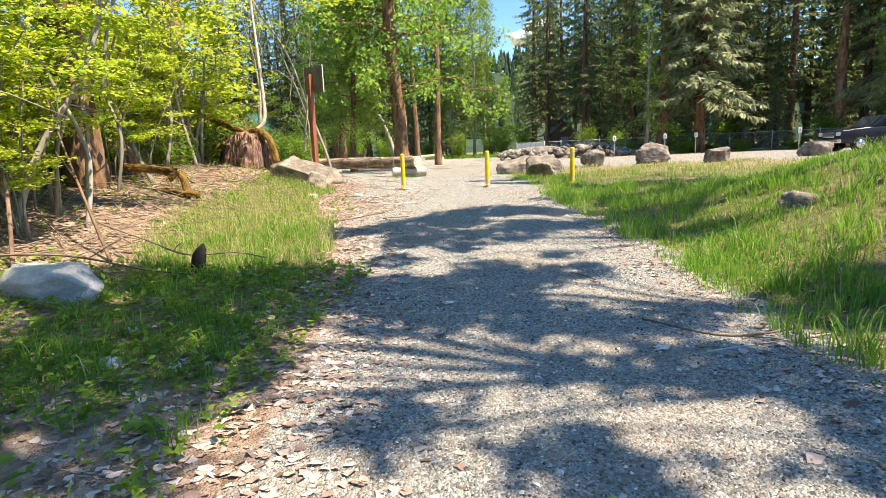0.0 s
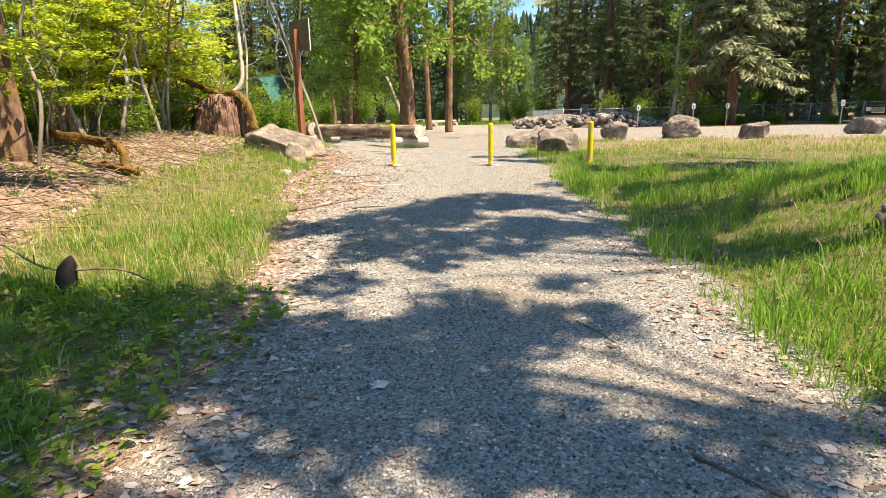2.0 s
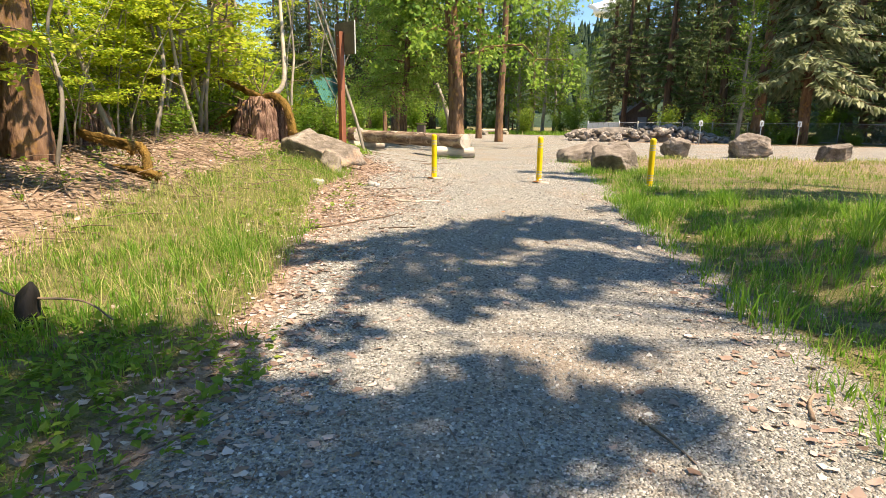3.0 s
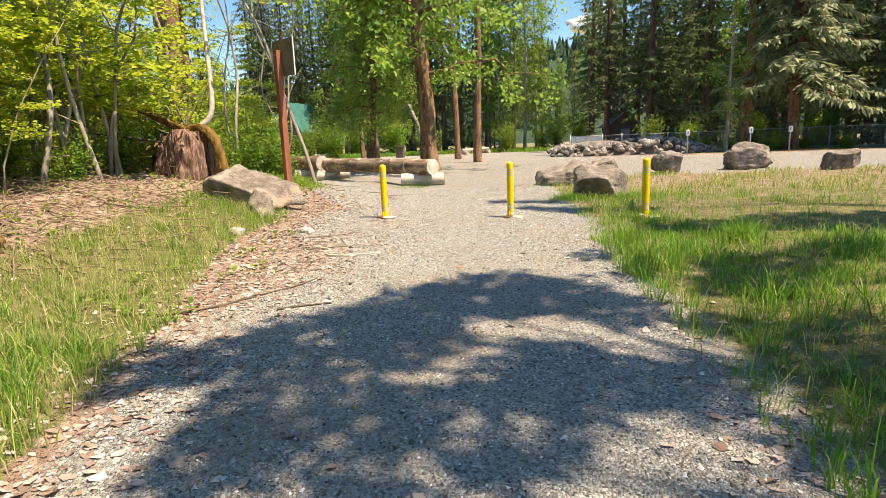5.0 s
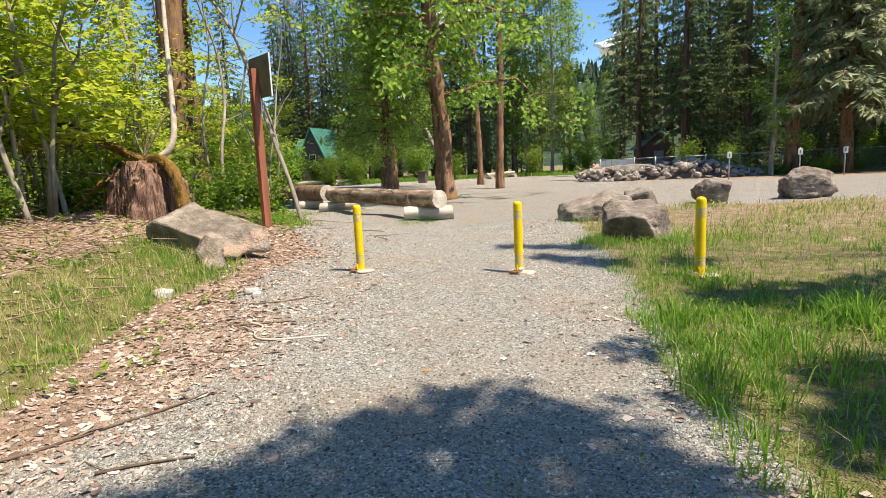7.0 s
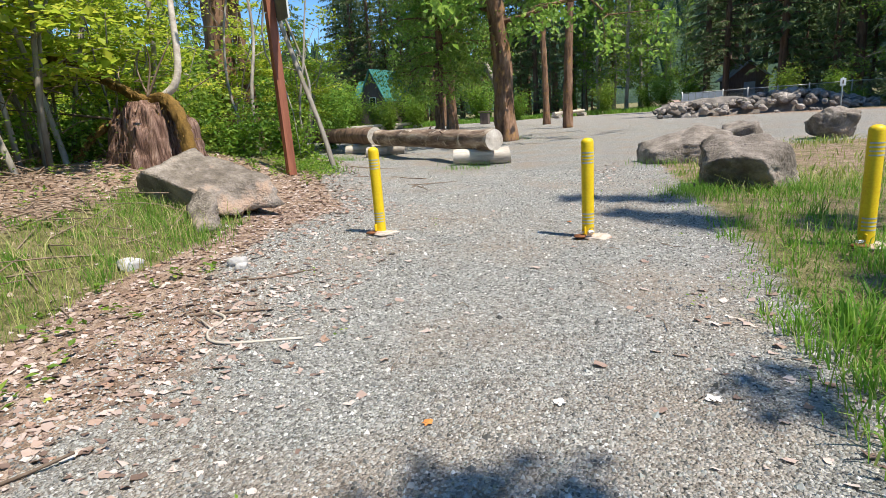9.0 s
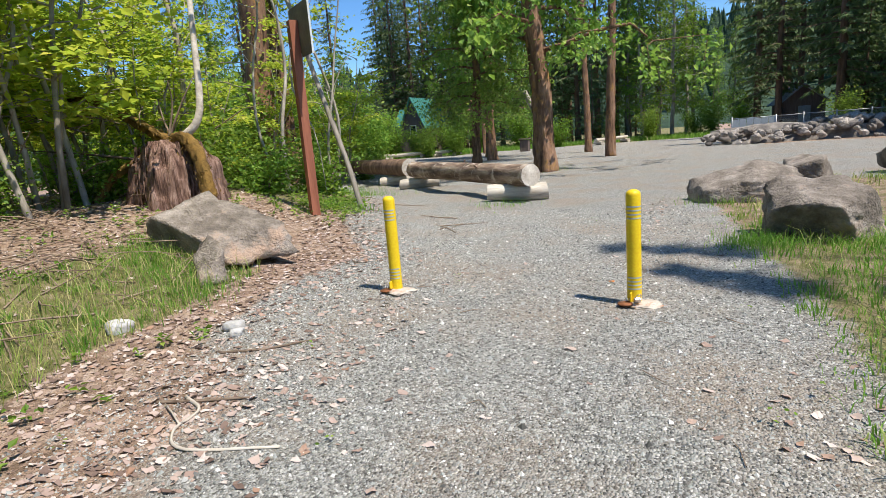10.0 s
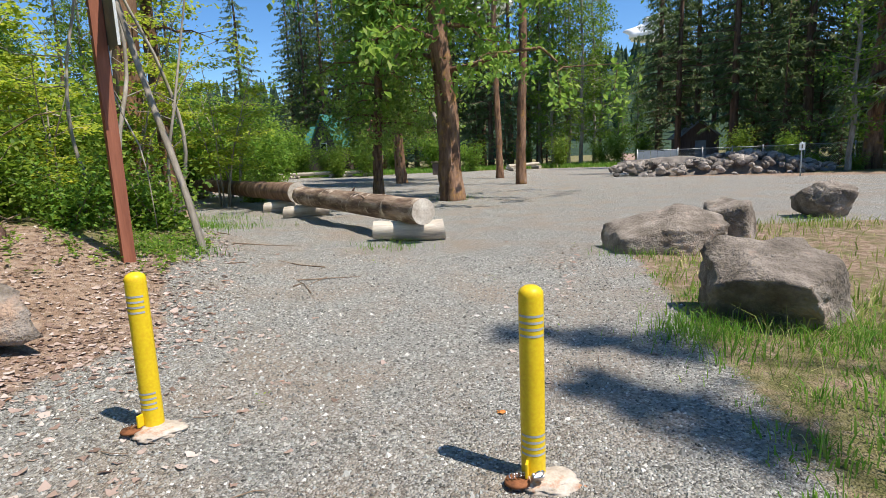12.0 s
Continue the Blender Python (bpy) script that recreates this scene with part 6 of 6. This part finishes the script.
# low weeds on the verge and in the gravel
XS = np.concatenate([r.uniform(-4.6, -0.7, 900), r.uniform(-3.4, -1.0, 90), r.normal(-5, 0.6, 260), r.uniform(-9, -5, 700), r.uniform(1.2, 3.0, 120), r.uniform(-2.4, 1.9, 26)])
YS = np.concatenate([r.uniform(1.6, 6.0, 900), r.uniform(9, 13, 90), r.normal(18.2, 0.7, 260), r.uniform(3, 20, 700), r.uniform(9, 21, 120), r.uniform(7, 21, 26)])
q = gravel_in(XS, YS)
keep = (q < 0.25) | (np.arange(len(XS)) > 2069)
small = np.where(np.arange(len(XS)) > 1949, 0.42, 1.0)[keep]
XS, YS = XS[keep], YS[keep]
m = 7
P = np.repeat(np.stack([XS, YS, ground_z(XS, YS) + 0.01], -1), m, 0) + r.normal(0, 1, (len(XS) * m, 3)) * np.array([0.03, 0.03, 0]) + np.array([0, 0, 1]) * r.uniform(0, 0.09, (len(XS) * m, 1))
D = r.normal(0, 1, (len(P), 3)) * np.array([1, 1, 0.3]) + np.array([0, 0, 0.25])
V, F = leaf_arrays(P, D, np.array([0, 0, 1.0]) + r.normal(0, 0.3, (len(P), 3)), r.uniform(0.03, 0.09, len(P)) * np.repeat(small, m), 0.3, 0.1)
tagged(new("weeds", mesh_of("weeds", V, F, M_under, smooth=False)), "low green weeds in leaf litter", "weeds", kind="stuff")


# sticks
def stick(label, pts, r0, seed, fork=None, material=None):
    c = np.mean(np.array([p[:2] for p in pts]), 0)
    ob = thing("stick", label, "stick", pose(c[0], c[1], float(ground_z(c[0], c[1]))), "fallen sticks")
    S = spline([(p[0] - c[0], p[1] - c[1], float(ground_z(p[0], p[1])) - float(ground_z(c[0], c[1])) + r0 * 0.8 + (p[2] if len(p) > 2 else 0)) for p in pts], 22)
    tube("wood", S, np.linspace(r0, r0 * 0.5, 22), material or M_twig, ob, "", 8, 0.12, seed)
    if fork:
        k = 9
        e = S[k] + np.array(fork)
        V, F = tube_arrays(np.stack([S[k], (S[k] + e) / 2 + (0, 0, 0.01), e]), [r0 * 0.6, r0 * 0.45, r0 * 0.25], 6, 0.1, seed)
        child("side_twig", mesh_of("side_twig", V, tris(F), material or M_twig), ob)
    return ob


stick("long brown fallen branch across leaf litter", [(-2.35, 9.2), (-1.95, 9.5), (-1.7, 9.85), (-1.45, 10.2), (-1.3, 10.4, 0.03)], 0.014, 1, (0.1, 0.12, 0.03))
stick("short straight stick on gravel", [(-1.28, 9.42), (-1.08, 9.56), (-0.86, 9.68)], 0.012, 2)
stick("pale curved stick on gravel", [(-2.0, 12.0), (-1.78, 11.9), (-1.74, 11.68), (-1.5, 11.55), (-1.0, 11.72)], 0.014, 3, (-0.3, 0.15, 0.02), M_log_pale)
stick("thin brown stick on dry leaves", [(-2.15, 11.9), (-1.85, 12.0), (-1.58, 12.12)], 0.013, 4)
stick("straight brown stick among leaves", [(-2.35, 12.6), (-2.0, 12.75), (-1.75, 13.0)], 0.012, 5)
stick("broken twig at the edge of the track", [(-0.95, 4.6), (-0.75, 5.0), (-0.55, 5.45)], 0.009, 6, (0.12, 0.02, 0.01))
stick("grey stick in shaded leaves", [(-1.35, 3.6), (-1.2, 3.95), (-1.0, 4.2)], 0.012, 7, None, M_log_pale)
stick("small dark twig on gravel", [(1.42, 5.55), (1.55, 5.35), (1.62, 5.2)], 0.008, 8)
stick("forked branch at the edge of the track", [(1.75, 4.05), (2.2, 3.75), (2.7, 3.85), (3.1, 4.0)], 0.01, 9, (0.3, -0.2, 0.01))
stick("pale thin stick at the grassy edge", [(2.0, 3.45), (2.4, 3.6), (2.9, 3.7)], 0.007, 10, None, M_log_pale)
stick("small pale stick by the leaf edge", [(2.28, 5.7), (2.33, 5.88), (2.4, 6.0)], 0.013, 12)
# single leaves that stand out on the gravel
def fallen_leaf(x, y, size, turn, material, label):
    o = thing("fallen_leaf", label, "leaf", pose(x, y, float(ground_z(x, y)) + 0.008, 0, 0, turn), "single fallen leaves")
    a = np.linspace(0, math.tau, 22)[:-1]
    rr = 0.62 * size * (0.75 + 0.16 * np.cos(a * 5) + 0.22 * np.cos(a) + 0.05 * np.sin(a * 11))
    V = np.vstack([np.stack([rr * np.cos(a), rr * np.sin(a), 0.12 * rr ** 2 / size + 0.004 * np.sin(a * 3)], 1), [[0, 0, 0.0]]])
    child("blade", mesh_of("blade", V, np.array([(i, (i + 1) % 21, 21) for i in range(21)]), material), o)
    V, F = tube_arrays([(-size * 0.9, 0, 0.004), (-size * 0.4, 0.004, 0.003), (0, 0, 0.003)], [0.0016, 0.0014, 0.001], 4)
    child("stalk", mesh_of("stalk", V, tris(F), M_twig), o)


M_leaf_orange = surface("orange_leaf", [(0.3, (0.5, 0.17, 0.04)), (0.7, (0.66, 0.28, 0.08))], 20.0, 90.0, 0.7, 0.3, 0.003, vary=0.1)
M_leaf_pale = surface("bleached_leaf", [(0.3, (0.5, 0.47, 0.43)), (0.7, (0.7, 0.68, 0.64))], 20.0, 90.0, 0.8, 0.3, 0.003, vary=0.1)
M_leaf_green = surface("fresh_yellow_green_leaf", [(0.3, (0.3, 0.42, 0.04)), (0.7, (0.5, 0.58, 0.08))], 20.0, 90.0, 0.6, 0.3, 0.003, vary=0.1)
fallen_leaf(0.23, 4.57, 0.1, 30, M_leaf_pale, "bleached curled leaf on shaded gravel")
fallen_leaf(0.13, 11.02, 0.05, 60, M_leaf_orange, "bright orange dead leaf on gravel")
fallen_leaf(0.25, 14.75, 0.05, 10, M_leaf_orange, "tan curled leaf beside a bollard")
fallen_leaf(-2.0, 10.75, 0.05, 80, M_leaf_green, "fallen yellow-green leaf among brown leaves")
fallen_leaf(-0.3, 16.5, 0.07, 20, M_leaf_pale, "small bleached leaf on gravel")
fallen_leaf(1.35, 11.5, 0.07, 120, M_leaf_pale, "small bleached leaf on gravel")
fallen_leaf(0.68, 11.3, 0.06, 75, M_leaf_pale, "narrow pale wood chip shaped leaf on gravel")
fallen_leaf(1.1, 1.95, 0.07, 75, M_leaf_green, "fresh green maple leaf on gravel")
fallen_leaf(1.72, 3.5, 0.1, 15, M_leaf_pale, "bleached leaf at the shaded edge")
# dead branches and charred stump in the shade of the left verge
x, y = -2.72, 5.85
o = thing("charred_stump", "small blackened broken stump in grass", "stump", pose(x, y, float(ground_z(x, y))))
tube("wood", [(0, 0, -0.1), (0.0, 0, 0.06), (0.01, 0, 0.14), (0.03, 0, 0.21), (0.055, 0.01, 0.27), (0.075, 0.01, 0.34)], [0.1, 0.075, 0.07, 0.062, 0.045, 0.008], M_char, o, "", 14, 0.22, 5)
stick("dead twiggy branch lying in the shaded verge", [(-4.3, 6.4, 0.35), (-3.5, 6.1, 0.3), (-2.9, 5.9, 0.2), (-2.3, 5.9, 0.22), (-1.85, 5.7, 0.2)], 0.011, 13, (0.3, -0.3, 0.15))
stick("long dead branch lying in the shaded verge", [(-4.8, 5.0, 0.1), (-4.0, 5.4, 0.18), (-3.2, 5.6, 0.1), (-2.5, 5.5, 0.05)], 0.014, 14, (0.2, 0.5, 0.2))
stick("leaning dead stem in the undergrowth", [(-3.9, 6.0, 0.0), (-4.5, 6.5, 0.6), (-5.1, 7.0, 1.2), (-5.6, 7.4, 2.0)], 0.022, 15, (-0.4, 0.2, 0.4), M_bark)
stick("leaning dead stem in the undergrowth", [(-4.4, 5.2, 0.0), (-4.7, 5.6, 0.8), (-5.1, 5.9, 1.7), (-5.3, 6.2, 2.8)], 0.022, 16, (-0.3, 0.3, 0.5), M_bark)
r = np.random.default_rng(71)
P = []
for i in range(-420, 260):
    x, y = (r.uniform(-8.5, -3.9), r.uniform(5.0, 14.5)) if i < 130 else (r.uniform(-9, -2.4), r.uniform(3, 20)) if i < 200 else (r.uniform(-3, 2.6), r.uniform(2.5, 16))
    ln = r.uniform(0.2, 1.1) if i < 200 else r.uniform(0.06, 0.22)
    a = r.uniform(0, math.tau)
    z0 = float(ground_z(x, y)) + 0.012
    d = np.array([math.cos(a), math.sin(a), 0]) * ln / 2
    rise = r.uniform(0, 0.3) * ln if i < 130 else 0.0
    P.append(tube_arrays([(x - d[0], y - d[1], float(ground_z(x - d[0], y - d[1])) + 0.01), (x + r.normal(0, 0.04) * ln, y + r.normal(0, 0.04), z0 + rise * 0.6), (x + d[0], y + d[1], float(ground_z(x + d[0], y + d[1])) + 0.012 + rise)], [0.009, 0.007, 0.003] if i < 200 else [0.004, 0.003, 0.002], 4, 0.1, i + 500, False))
for i in range(190):                                       # brittle dead sprays left of the stump
    x, y = r.uniform(-10.5, -6.9), r.uniform(12.6, 18.2)
    g0 = float(ground_z(x, y))
    z0 = r.uniform(0.05, 1.5)
    d = r.normal(0, 1, 3) * np.array([0.5, 0.35, 0.3]) + np.array([0.15, -0.1, 0.1])
    a = np.array([x, y, g0 + z0 * (0 if i % 3 == 0 else 1)])
    P.append(tube_arrays([a, a + d * 0.5 + r.normal(0, 0.06, 3), a + d + np.array([0, 0, -0.12])], [0.012, 0.008, 0.003], 4, 0.1, i, False))
V, F = joined(P)
tagged(new("twigs", mesh_of("twigs", V, tris(F), M_twig)), "dry fallen twigs scattered over the litter", "twigs", kind="stuff")
